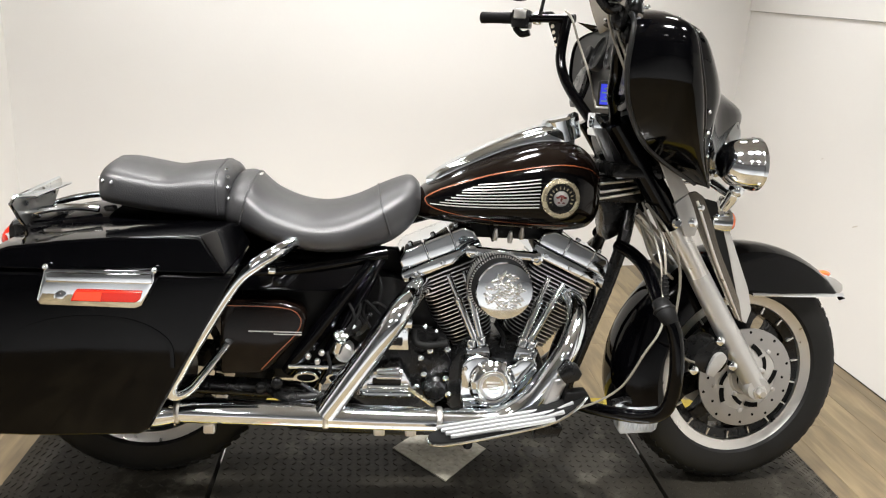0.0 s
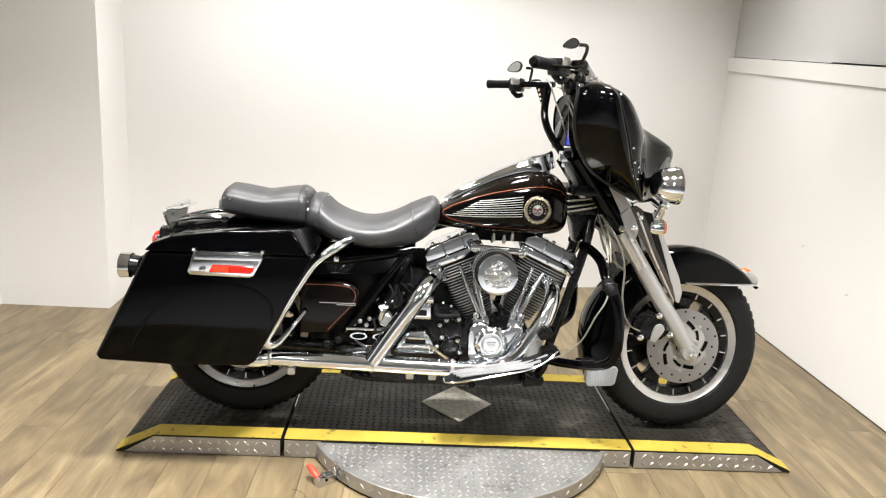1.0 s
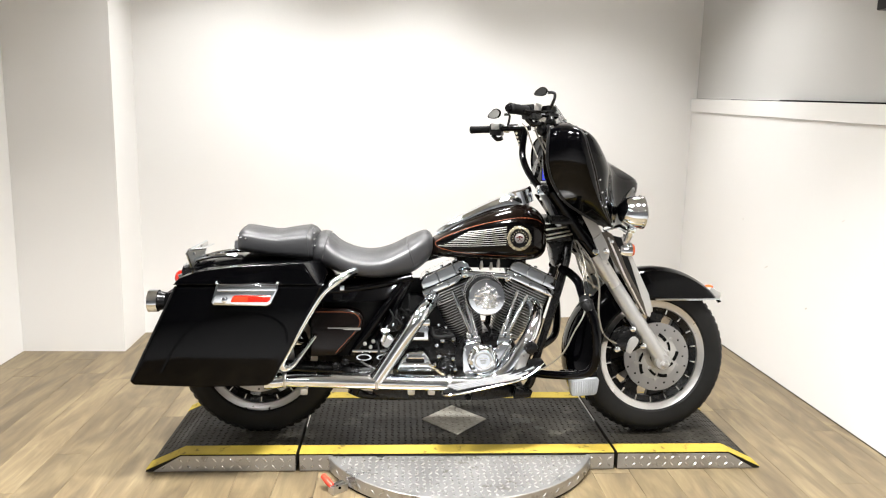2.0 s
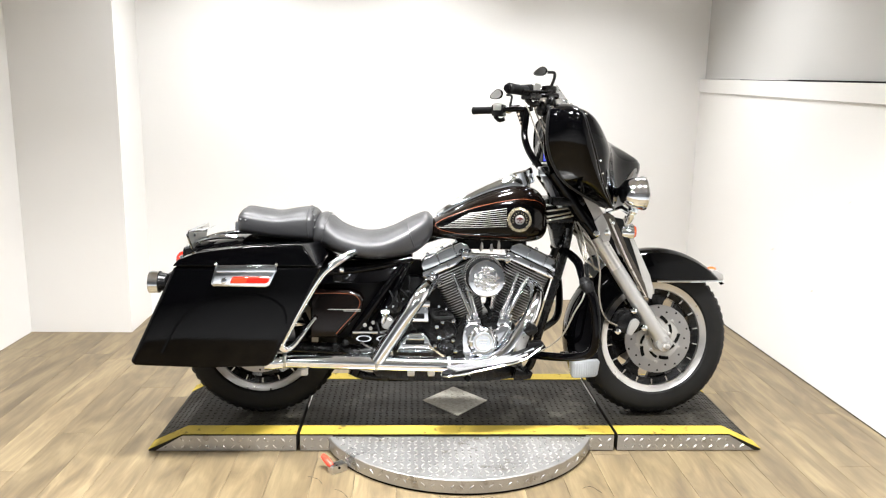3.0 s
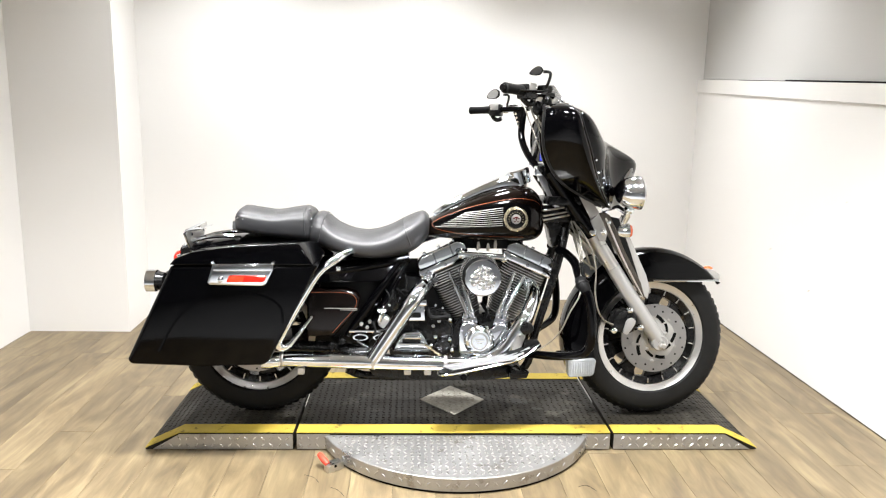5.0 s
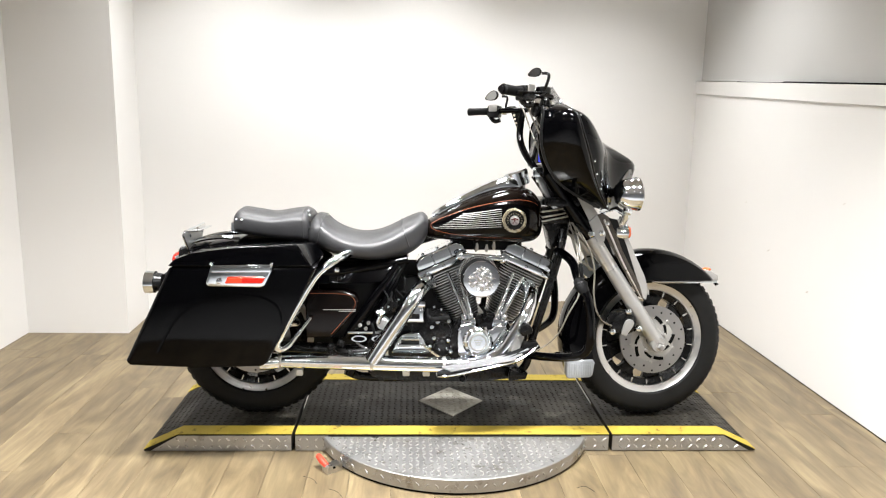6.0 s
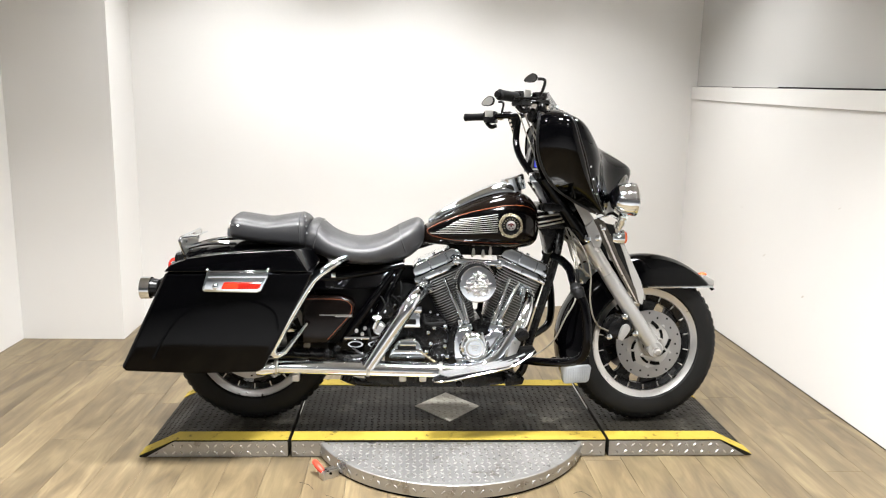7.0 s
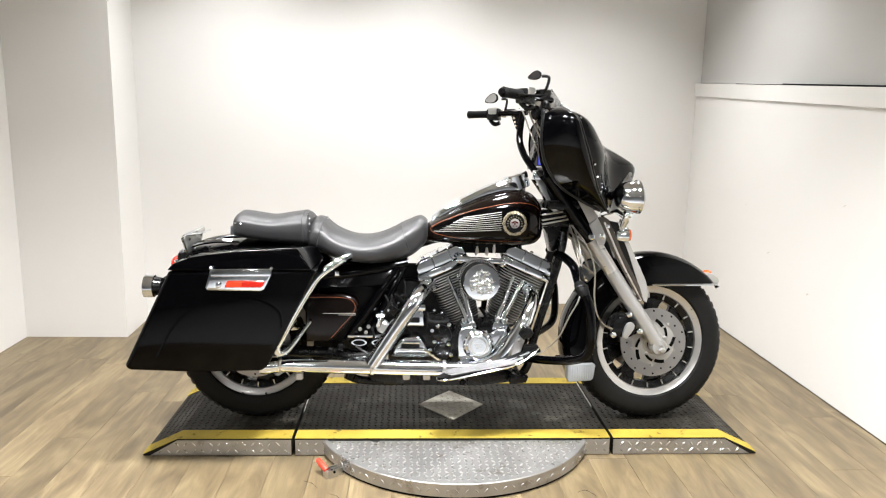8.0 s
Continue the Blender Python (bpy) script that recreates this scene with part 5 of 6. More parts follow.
# footboards
for s in (-1, 1):
    def tilt(x):
        return 0.344 + (x + 0.06) * 0.20 + max(0.0, x - 0.20) ** 2 * 3.0
    o = [(-0.075, 0.255), (0.22, 0.245), (0.295, 0.254), (0.320, 0.275), (0.28, 0.302), (0.15, 0.322), (-0.02, 0.330), (-0.085, 0.315)]
    o = rounded(o, 2)
    bm = bmesh.new()
    loft([[(x, s * y, tilt(x) - 0.012) for x, y in o], [(x, s * y, tilt(x)) for x, y in o]], bm)
    fb = bp("footboard", bm, M_GRIP, None, "black footboard with chrome ribs")
    for k in range(4):
        y = 0.264 + k * 0.0175
        xa, xb = -0.060 + 0.010 * k, 0.302 - 0.026 * k
        line = [(xa + (xb - xa) * i / 8, s * (y + 0.004 * i / 8), tilt(xa + (xb - xa) * i / 8) + 0.006) for i in range(9)]
        bp("rib", tube(line, 0.0054, segs=8, steps=1), M_FINEDGE, fb, "bright metal rib")
    rim_l = [(x, s * y, tilt(x) - 0.008) for x, y in o]
    bp("edge_trim", tube(rim_l + rim_l[:1], 0.0042, segs=8, steps=1), M_CHROME, fb, "chrome edge")
    bp("board_mount", tube([(0.02, s * 0.27, 0.31), (0.03, s * 0.20, 0.28), (0.04, s * 0.11, 0.26)], 0.013, segs=10), M_BLACKMETAL, fb)
pedal = bp("brake_pedal", prism([(0.200, 0.385), (0.232, 0.385), (0.262, 0.474), (0.250, 0.484), (0.229, 0.478)], -0.262, -0.244, 0.004, 2), M_BRUSH, None, "steel brake pedal with a black rubber pad")
bp("pedal_pad", prism([(0.234, 0.503), (0.256, 0.533), (0.280, 0.528), (0.291, 0.512), (0.284, 0.494), (0.250, 0.484)], -0.290, -0.254, 0.006, 2), M_BLACKMETAL, pedal, "black rubber pad")
bp("toe_block", prism([(0.256, 0.457), (0.308, 0.461), (0.324, 0.438), (0.318, 0.424), (0.254, 0.418)], -0.282, -0.250, 0.006, 2), M_GRIP, pedal, "black rubber block")


# ---- front end ----
def leg(z):
    """The fork's line: x at height z."""
    return 0.817 - (z - 0.426) * 0.674


for s in (-1, 1):
    y = s * 0.118
    fk = fp("fork_leg", tube([(leg(0.72), y, 0.72), (leg(0.56), y, 0.56), (leg(0.40), y, 0.40)], [0.029, 0.031, 0.030], segs=20, steps=3), M_SLIDER, None, "silver fork leg with a chrome sleeve and black cover")
    fp("chrome_sleeve", tube([(leg(0.86), y, 0.86), (leg(0.700), y, 0.700)], 0.0285, segs=20, steps=1), M_BRUSH, fk, "chrome sleeve")
    fp("upper_cover", tube([(leg(1.10), y, 1.10), (leg(0.845), y, 0.845)], 0.034, segs=20, steps=1), M_PAINT, fk, "black cover tube")
    fp("axle_clamp", lathe([(0.030, -0.028), (0.034, -0.02), (0.034, 0.02), (0.030, 0.028)], (leg(0.412), y, 0.408), (0, 1, 0), segs=20), M_SLIDER, fk)
    fp("axle_nut", lathe([(0.020, 0), (0.020, 0.004), (0.014, 0.005), (0.014, 0.014), (0.010, 0.018), (0.001, 0.018)], (0.832, s * 0.146, 0.400), (0, s, 0), segs=6), M_BRUSH, fk, "chrome axle nut")
    fp("fork_bolt", lathe([(0.013, 0), (0.013, 0.02), (0.008, 0.024)], (leg(0.86) - 0.002, y + s * 0.026, 0.86), (0, s, 0), segs=14), M_CHROME, fk)
    # caliper
    cal = fp("brake_caliper", prism(rounded([(0.612, 0.470), (0.640, 0.535), (0.690, 0.545), (0.728, 0.515), (0.722, 0.462), (0.680, 0.445)], 1), s * 0.070, s * 0.150, 0.010, 2), M_BLACKMETAL, None, "black brake caliper with a silver face")
    fp("caliper_face", prism(smooth([(0.662, 0.457), (0.669, 0.487), (0.680, 0.511), (0.699, 0.518), (0.713, 0.504), (0.704, 0.481), (0.691, 0.463), (0.682, 0.448)], 2), s * 0.150, s * 0.164, 0.004, 2), M_SLIDER, cal, "silver casting")
    for bx, bz in ((0.626, 0.466), (0.689, 0.550), (0.735, 0.480)):
        fp("caliper_bolt", lathe([(0.012, 0), (0.012, 0.014), (0.007, 0.017)], (bx, s * 0.146, bz), (0, s, 0), segs=10), M_CHROME, cal)
    # wind deflector beside the leg
    dfl = fp("fork_deflector", prism([(0.560, 0.930), (0.636, 0.914), (0.660, 0.855), (0.686, 0.794), (0.716, 0.713), (0.754, 0.610), (0.735, 0.605), (0.600, 0.840)], s * 0.134, s * 0.138, 0.001, 1), M_PLASTIC, None, "dark fork deflector with two metal edges")
    fp("front_strip", prism([(0.632, 0.918), (0.643, 0.917), (0.671, 0.860), (0.709, 0.783), (0.756, 0.690), (0.773, 0.632), (0.765, 0.594), (0.752, 0.601), (0.712, 0.713), (0.682, 0.794), (0.656, 0.857)], s * 0.1385, s * 0.141, 0.001, 1), M_PALE, dfl, "pale metal strip")
    fp("rear_strip", prism([(0.549, 0.935), (0.572, 0.940), (0.595, 0.927), (0.624, 0.871), (0.658, 0.794), (0.700, 0.720), (0.734, 0.659), (0.753, 0.597), (0.732, 0.608), (0.694, 0.666), (0.628, 0.779), (0.578, 0.863)], s * 0.1385, s * 0.143, 0.0015, 1), M_BRONZE, dfl, "dark brushed metal strip")
    fp("strip_fold", tube([(0.578, s * 0.144, 0.915), (0.640, s * 0.144, 0.785), (0.690, s * 0.144, 0.695), (0.742, s * 0.144, 0.605)], [0.004, 0.0045, 0.004, 0.002], segs=8), M_BRUSH, dfl)
    fp("upper_plate", prism([(0.458, 1.021), (0.482, 1.031), (0.549, 0.939), (0.514, 0.912)], s * 0.153, s * 0.156, 0.0012, 1), M_PALE, dfl, "pale metal plate over the cover tube")
    fp("strip_bolt", lathe([(0.009, 0), (0.009, 0.006), (0.005, 0.008)], (0.590, s * 0.143, 0.899), (0, s, 0), segs=12), M_CHROME, dfl)
    clampb = fp("fork_clamp", prism([(0.514, 0.906), (0.546, 0.936), (0.566, 0.899), (0.584, 0.857), (0.578, 0.828), (0.551, 0.824)], s * 0.122, s * 0.158, 0.004, 2), M_SLIDER, None, "polished fork clamp with a round bolt")
    fp("clamp_bolt", lathe([(0.013, 0), (0.013, 0.006), (0.008, 0.009), (0.001, 0.010)], (0.565, s * 0.158, 0.864), (0, s, 0), segs=6), M_CHROME, clampb)
fp("triple_clamp", box(leg(0.985) - 0.085, leg(0.985) + 0.04, -0.15, 0.15, 0.965, 1.000, 0.010, 2), M_BLACKMETAL, None, "black fork clamp")
wp("axle", lathe([(0.012, -0.14), (0.012, 0.14)], (0.826, 0, 0.392), (0, 1, 0), segs=16), M_BRUSH, None, "steel axle")
# fairing
LEVELS = smooth([(0.325, 0.256, 1.344, 0.392, 1.356, 0.0), (0.294, 0.365, 1.331, 0.436, 1.330, 0.0), (0.281, 0.438, 1.298, 0.493, 1.293, 0.0),
                 (0.277, 0.438, 1.207, 0.540, 1.230, 0.030), (0.300, 0.409, 1.129, 0.568, 1.175, 0.108), (0.352, 0.369, 1.057, 0.569, 1.126, 0.169),
                 (0.434, 0.300, 1.003, 0.574, 1.042, 0.141), (0.535, 0.217, 0.952, 0.595, 0.940, 0.070)], 4)
PLAN = smooth([(0.0, 0.88), (0.2, 0.955), (0.38, 0.995), (0.52, 0.985), (0.58, 0.925), (0.63, 0.905), (0.70, 0.875), (0.78, 0.805), (0.86, 0.69), (0.93, 0.50), (0.98, 0.27), (1.0, 0.0)], 4)


def shell(level, kx, ky, side):
    xw, hw, zw, xc, zc, nb = level
    y = side * hw * ky
    return (xw + (xc - xw) * kx + nb * math.exp(-(y / 0.125) ** 2), y, zw + (zc - zw) * kx)


rings = []
for lv in LEVELS:
    near = [shell(lv, kx, ky, -1) for kx, ky in PLAN]
    far = [shell(lv, kx, ky, 1) for kx, ky in PLAN]
    # the bar is turned, so the far wing stands further forward
    rings.append(near + [(x + 0.085 * (1 - kx) * min(1.0, y / 0.2), y * 0.92, z) for (x, y, z), (kx, ky) in zip(far[-2::-1], PLAN[-2::-1])])
bm = loft(rings, caps=False, closed=False)
bmesh.ops.recalc_face_normals(bm, faces=bm.faces)
bmesh.ops.solidify(bm, geom=bm.faces[:], thickness=0.004)
fairing = hp("fairing", bm, M_PAINT, None, "glossy black batwing fairing", soft=50)
rings = []
for xw, hw, zw, xc, zc, nb in LEVELS:
    rings.append([(xw + 0.012 + 0.066 * (1 - u * u) + 0.08 * max(0.0, u), hw * (0.86 if u < 0 else 0.78) * u, zw + (zc - zw) * 0.5 * (1 - u * u)) for u in (i / 8 - 1 for i in range(17))])
bm = loft(rings, caps=False, closed=False)
bmesh.ops.recalc_face_normals(bm, faces=bm.faces)
bmesh.ops.solidify(bm, geom=bm.faces[:], thickness=0.004)
dash = hp("dashboard", bm, M_PLASTIC, fairing, "black dashboard behind the fairing", soft=50)
hp("fairing_edge", tube([shell(lv, 0.0, 0.88, -1) for lv in LEVELS], 0.006, segs=8, steps=1), M_PLASTIC, fairing)
hp("shell_seam", tube([shell(lv, 0.58, 0.925, -1) for lv in LEVELS[3:]], 0.0035, segs=6, steps=1), M_PLASTIC, fairing)
for i in (5, 8, 18, 21, 24, 27):
    hp("seam_screw", ball(Vector(shell(LEVELS[i], 0.62, 0.912, -1)) + Vector((0, -0.003, 0)), 0.005, segs=8), M_CHROME, fairing)
hp("vent_ring", lathe([(0.016, -0.004), (0.022, 0.0), (0.016, 0.006), (0.012, 0.0)], (0.640, -0.115, 1.010), (0.6, -0.8, 0), segs=20, closed=True), M_PLASTIC, fairing, "black vent ring")


def to_rider(bm):
    """Sets a piece of the radio in its place, turned towards the near side."""
    bm.transform(Matrix.Translation((0.350, -0.085, 1.157)) @ Matrix.Rotation(radians(48), 4, "Z"))
    return bm


radio = hp("radio", to_rider(box(0.002, 0.055, -0.037, 0.037, -0.037, 0.035, 0.005, 2)), M_PLASTIC, dash, "radio with a lit blue display")
hp("display", to_rider(box(-0.0006, 0.0016, 0.000, 0.028, -0.026, 0.026)), M_SCREEN, radio, "lit blue display")
hp("display_side", to_rider(box(-0.0006, 0.0016, -0.028, -0.001, -0.026, 0.026)), M_SCREEN2, radio, "pale display")
for zz, ya, yb in ((0.014, 0.004, 0.018), (0.004, 0.006, 0.024), (-0.008, 0.003, 0.015), (-0.017, 0.008, 0.024), (0.008, -0.022, -0.006), (-0.006, -0.024, -0.010)):
    hp("display_bar", to_rider(box(-0.0018, -0.0008, ya, yb, zz - 0.0018, zz + 0.0018)), M_SCREEN2 if ya > 0 else M_DARK, radio)
hp("radio_frame", to_rider(box(-0.003, 0.003, -0.036, 0.036, -0.036, -0.031, 0.001, 1)), M_BRUSH, radio)
for s in (-1, 1):
    hp("speaker", lathe([(0.060, 0), (0.062, 0.012), (0.052, 0.016), (0.001, 0.010)], (0.362, s * 0.205, 1.175), (-1, 0, 0.25), segs=28), M_BLACKMETAL, dash, "round speaker grille")
    hp("gauge", lathe([(0.048, 0), (0.050, 0.020), (0.043, 0.022), (0.042, 0.014), (0.001, 0.014)], (0.372, s * 0.062, 1.262), (-1, 0, 0.35), segs=28), M_PLASTIC, dash, "round black gauge")
    hp("small_gauge", lathe([(0.026, 0), (0.028, 0.014), (0.022, 0.016), (0.001, 0.010)], (0.365, s * 0.165, 1.262), (-1, 0, 0.35), segs=20), M_PLASTIC, dash)
# windshield
rings = []
for k in range(7):
    f = k / 6
    rings.append([(0.395 - 0.062 * f + 0.055 * (1 - (i / 10 - 1) ** 2), (i / 10 - 1) * (0.190 - 0.05 * f * f), 1.345 + 0.100 * f - 0.02 * abs(i / 10 - 1)) for i in range(21)])
bm = loft(rings, caps=False, closed=False)
bmesh.ops.solidify(bm, geom=bm.faces[:], thickness=0.004)
shield = hp("windshield", bm, M_SMOKE, fairing, "short smoked windshield", soft=50)
for s in (-1, 0, 1):
    hp("shield_screw", ball((0.445 - abs(s) * 0.05, s * 0.15, 1.366), 0.008, segs=8), M_CHROME, shield)
# headlight in the nose
hl = fp("headlight", lathe([(0.088, -0.03), (0.092, 0.0), (0.086, 0.012), (0.080, 0.010)], (0.690, 0, 1.045), (1, 0, -0.12), segs=36), M_CHROME, fairing, "round headlight with a chrome ring")
fp("lens", lathe([(0.080, 0.008), (0.06, 0.022), (0.03, 0.030), (0.001, 0.032)], (0.690, 0, 1.045), (1, 0, -0.12), segs=32), M_CLEAR, hl)
# lamp bar, passing lamps and turn signals
bar = fp("lamp_bar", tube([(0.658, -0.168, 0.938), (0.660, -0.10, 0.942), (0.665, 0, 0.945), (0.660, 0.10, 0.942), (0.658, 0.168, 0.938)], 0.012, segs=12), M_CHROME, None, "chrome bar that carries the lamps")
for s in (-1, 1):
    c = (0.668, s * 0.175, 1.022)
    sl = fp("passing_lamp", lathe([(0.012, -0.062), (0.035, -0.055), (0.055, -0.030), (0.063, 0.0), (0.064, 0.022), (0.067, 0.026), (0.067, 0.036), (0.060, 0.040)], c, (1, 0, 0), segs=36), M_CHROME, None, "round chrome passing lamp")
    fp("lens", lathe([(0.060, 0.038), (0.04, 0.050), (0.001, 0.055)], c, (1, 0, 0), segs=32), M_CLEAR, sl)
    fp("lamp_stem", tube([(0.662, s * 0.175, 0.968), (0.660, s * 0.17, 0.940), (0.650, s * 0.15, 0.90)], [0.014, 0.016, 0.012], segs=12), M_CHROME, sl)
    fp("stem_ball", ball((0.663, s * 0.175, 0.955), 0.020, segs=14), M_CHROME, sl)
    ts = fp("turn_signal", lathe([(0.012, -0.045), (0.026, -0.035), (0.032, -0.005), (0.032, 0.012)], (0.668, s * 0.120, 0.862), (1, 0, 0), segs=24), M_CHROME, None, "chrome turn signal with an amber lens")
    fp("lens", lathe([(0.030, 0.011), (0.022, 0.024), (0.001, 0.028)], (0.668, s * 0.120, 0.862), (1, 0, 0), segs=24), M_AMBER, ts, "amber lens")
    fp("signal_stem", tube([(0.648, s * 0.13, 0.888), (0.650, s * 0.14, 0.925)], 0.010, segs=10, steps=1), M_CHROME, ts)
# handlebar
for s in (-1, 1):
    hb = hp("handlebar", tube([(0.372, s * 0.06, 1.060), (0.352, s * 0.125, 1.108), (0.324, s * 0.175, 1.158), (0.309, s * 0.225, 1.205), (0.301, s * 0.25, 1.256), (0.307, s * 0.262, 1.315), (0.316, s * 0.268, 1.372)], 0.0150, segs=14), M_PAINT, None, "tall black handlebar with drilled gussets")
    g0, g1 = (Vector((0.190, 0.362, 1.372)), Vector((0.085, 0.415, 1.371))) if s > 0 else (Vector((0.205, -0.405, 1.370)), Vector((0.109, -0.495, 1.370)))
    gr = 1.0 if s > 0 else 1.1
    hp("cross_bar", tube([(0.335, s * 0.255, 1.372), tuple(g0 * 0.5 + Vector((0.1675, s * 0.1275, 0.686))), tuple(g0), tuple(g1)], 0.0125, segs=12, steps=4), M_PAINT, hb)
    ang = math.atan2(s * 0.07, -0.07 if s > 0 else -0.03)
    m = Matrix.Translation((0.305, s * 0.278, 1.362)) @ Matrix.Rotation(ang, 4, "Z")
    gus = prism([(0.0, 0.0), (0.048, 0.0), (0.0, -0.105)], -0.003, 0.003, 0.001, 1)
    gus.transform(m)
    gs = hp("gusset", gus, M_PAINT, hb, "drilled black gusset")
    for k in range(5):
        own = lathe([(0.0062 - k * 0.0006, -0.0036), (0.0062 - k * 0.0006, 0.0036)], (0.031 - k * 0.0055, 0, -0.012 - k * 0.018), (0, 1, 0), segs=12)
        own.transform(m)
        hp("gusset_hole", own, M_CREAM, gs)
    d = (g1 - g0).normalized()
    turn_z = math.atan2(d.y, d.x)
    hp("grip", lathe([(0.014, 0.020), (0.0175 * gr, 0.022), (0.0165 * gr, 0.05), (0.0165 * gr, 0.085), (0.0178 * gr, 0.117), (0.013 * gr, 0.121)], g0, d, segs=18), M_GRIP, hb, "black rubber grip")
    own = box(-0.038, 0.018, -0.026, 0.026, -0.030, 0.024, 0.008, 2)
    own.transform(Matrix.Translation(g0) @ Matrix.Rotation(turn_z, 4, "Z"))
    sw = hp("switch_housing", own, M_BLACKMETAL, hb, "black and chrome switch housing")
    own = box(-0.030, 0.010, -0.031, 0.031, -0.004, 0.028, 0.006, 2)
    own.transform(Matrix.Translation(g0) @ Matrix.Rotation(turn_z, 4, "Z"))
    hp("switch_cap", own, M_BRUSH, sw)
    hp("switch_lever", tube([g0 + Vector((-0.01, 0, -0.026)), g0 + Vector((0.012, 0, -0.046)), g0 + Vector((0.035, -s * 0.01, -0.040))], 0.010, segs=10), M_BLACKMETAL, sw)
    for j in range(3):
        own = lathe([(0.005, 0), (0.005, 0.006), (0.003, 0.007)], (-0.026 + j * 0.014, -0.032, 0.012), (0, -1, 0), segs=8)
        own.transform(Matrix.Translation(g0) @ Matrix.Rotation(turn_z, 4, "Z"))
        hp("switch_button", own, M_BLACKMETAL, sw)
    # lever and fluid reservoir ahead of the bar
    hp("lever", tube([g0 + Vector((0.085, -s * 0.02, 0.004)), g0 + Vector((0.050, s * 0.02, -0.004)), g0 + Vector((-0.035, s * 0.075, -0.008))], [0.009, 0.007, 0.007], segs=10, flat=0.6), M_BLACKMETAL, hb, "black lever")
    own = box(-0.026, 0.026, 0.015, 0.050, 0.000, 0.024, 0.007, 3) if s > 0 else box(-0.026, 0.026, -0.050, -0.015, 0.000, 0.024, 0.007, 3)
    own.transform(Matrix.Translation(g0 - d * 0.075) @ Matrix.Rotation(turn_z + math.pi, 4, "Z"))
    hp("fluid_box", own, M_BLACKMETAL, hb)
    hp("lever_clamp", lathe([(0.018, -0.012), (0.020, 0), (0.018, 0.012)], g0 - d * 0.06, d, segs=16), M_CHROME, hb)
    # mirror
    x0, x1, ym, zm = (0.292, 0.246, 0.420, -0.012) if s < 0 else (0.250, 0.186, 0.310, -0.014)
    ml = hp("mirror", tube([(x0 - 0.012, s * (ym - 0.02), 1.380), (x0 - 0.002, s * ym, 1.425 + zm), (x0 - 0.002, s * ym, 1.447 + zm), (x0 - 0.026, s * ym, 1.449 + zm)], 0.0055, segs=10, steps=4), M_BLACKMETAL, None, "small black teardrop mirror on a stem")
    own = bmesh.new()
    o = rounded([(-0.048, -0.016), (-0.01, -0.024), (0.022, -0.018), (0.030, 0.010), (0.004, 0.026), (-0.03, 0.008)], 2)
    loft([[(x * 0.55, 0.010, z * 0.55) for x, z in o], [(x, 0.003, z) for x, z in o], [(x, -0.006, z) for x, z in o]], own)
    mm = Matrix.Translation((x1, s * ym, 1.452 + zm)) @ Matrix.Rotation(radians(-44 if s > 0 else -30), 4, "Z") @ Matrix.Scale(1.0 if s > 0 else 0.72, 4)
    own.transform(mm)
    hp("mirror_head", own, M_BLACKMETAL, ml)
    own = bmesh.new()
    loft([[(x * 0.86, -0.0065, z * 0.86) for x, z in o], [(x * 0.86, -0.0075, z * 0.86) for x, z in o]], own)
    own.transform(mm)
    hp("mirror_glass", own, M_CHROME, ml, "mirror glass")
for x, y, z, r in ((0.262, -0.345, 1.315, 0.020), (0.285, -0.335, 1.285, 0.016), (0.30, -0.32, 1.335, 0.022)):
    hp("cable_fitting", ball((x, y, z), r, segs=12, scale=(1.0, 0.8, 1.4)), M_BLACKMETAL, None, "black cable fitting under the switch")
hp("bright_fitting", lathe([(0.010, 0), (0.012, 0.012), (0.007, 0.022)], (0.292, -0.36, 1.305), (0.2, -0.6, 0.6), segs=14), M_CHROME, None, "small chrome cable fitting")
hp("bar_clamp", box(0.345, 0.405, -0.075, 0.075, 1.045, 1.095, 0.012, 2), M_CHROME, None, "chrome handlebar clamp")
hp("bar_centre", tube([(0.372, -0.07, 1.063), (0.374, 0, 1.06), (0.372, 0.07, 1.063)], 0.0155, segs=12), M_PAINT, None, "black handlebar middle")
hp("clamp_cap", box(0.310, 0.350, -0.095, -0.035, 1.070, 1.110, 0.008, 2), M_CHROME, None, "polished chrome clamp cap")
hp("fork_trim", prism([(0.308, 1.092), (0.334, 1.100), (0.416, 0.962), (0.462, 0.972), (0.458, 0.950), (0.394, 0.940)], -0.075, -0.050, 0.003, 2), M_FINEDGE, None, "pale fork trim strip")
hp("inner_cowl", prism(rounded([(0.345, 1.09), (0.52, 1.09), (0.56, 0.96), (0.46, 0.93), (0.415, 0.93), (0.37, 1.0)], 1), -0.085, 0.085, 0.02, 2), M_PLASTIC, None, "black cowl below the dashboard")
# cables
for pts, r, mat in (([(0.235, -0.36, 1.345), (0.243, -0.335, 1.305), (0.286, -0.33, 1.221), (0.322, -0.33, 1.155), (0.358, -0.32, 1.093), (0.380, -0.27, 1.052)], 0.0032, M_CABLE),
                    ([(0.250, -0.36, 1.350), (0.258, -0.335, 1.305), (0.299, -0.33, 1.221), (0.333, -0.33, 1.155), (0.366, -0.32, 1.093), (0.388, -0.27, 1.052)], 0.0032, M_CABLE),
                    ([(0.290, 0.20, 1.385), (0.303, 0.17, 1.360), (0.326, 0.16, 1.296), (0.358, 0.13, 1.205), (0.375, 0.10, 1.12)], 0.0032, M_CABLE),
                    ([(0.230, -0.37, 1.345), (0.300, -0.30, 1.30), (0.345, -0.26, 1.25), (0.360, -0.22, 1.15)], 0.0050, M_GRIP)):
    hp("control_cable", tube(pts, r, segs=8), mat, None, "pale cable from the handlebar")
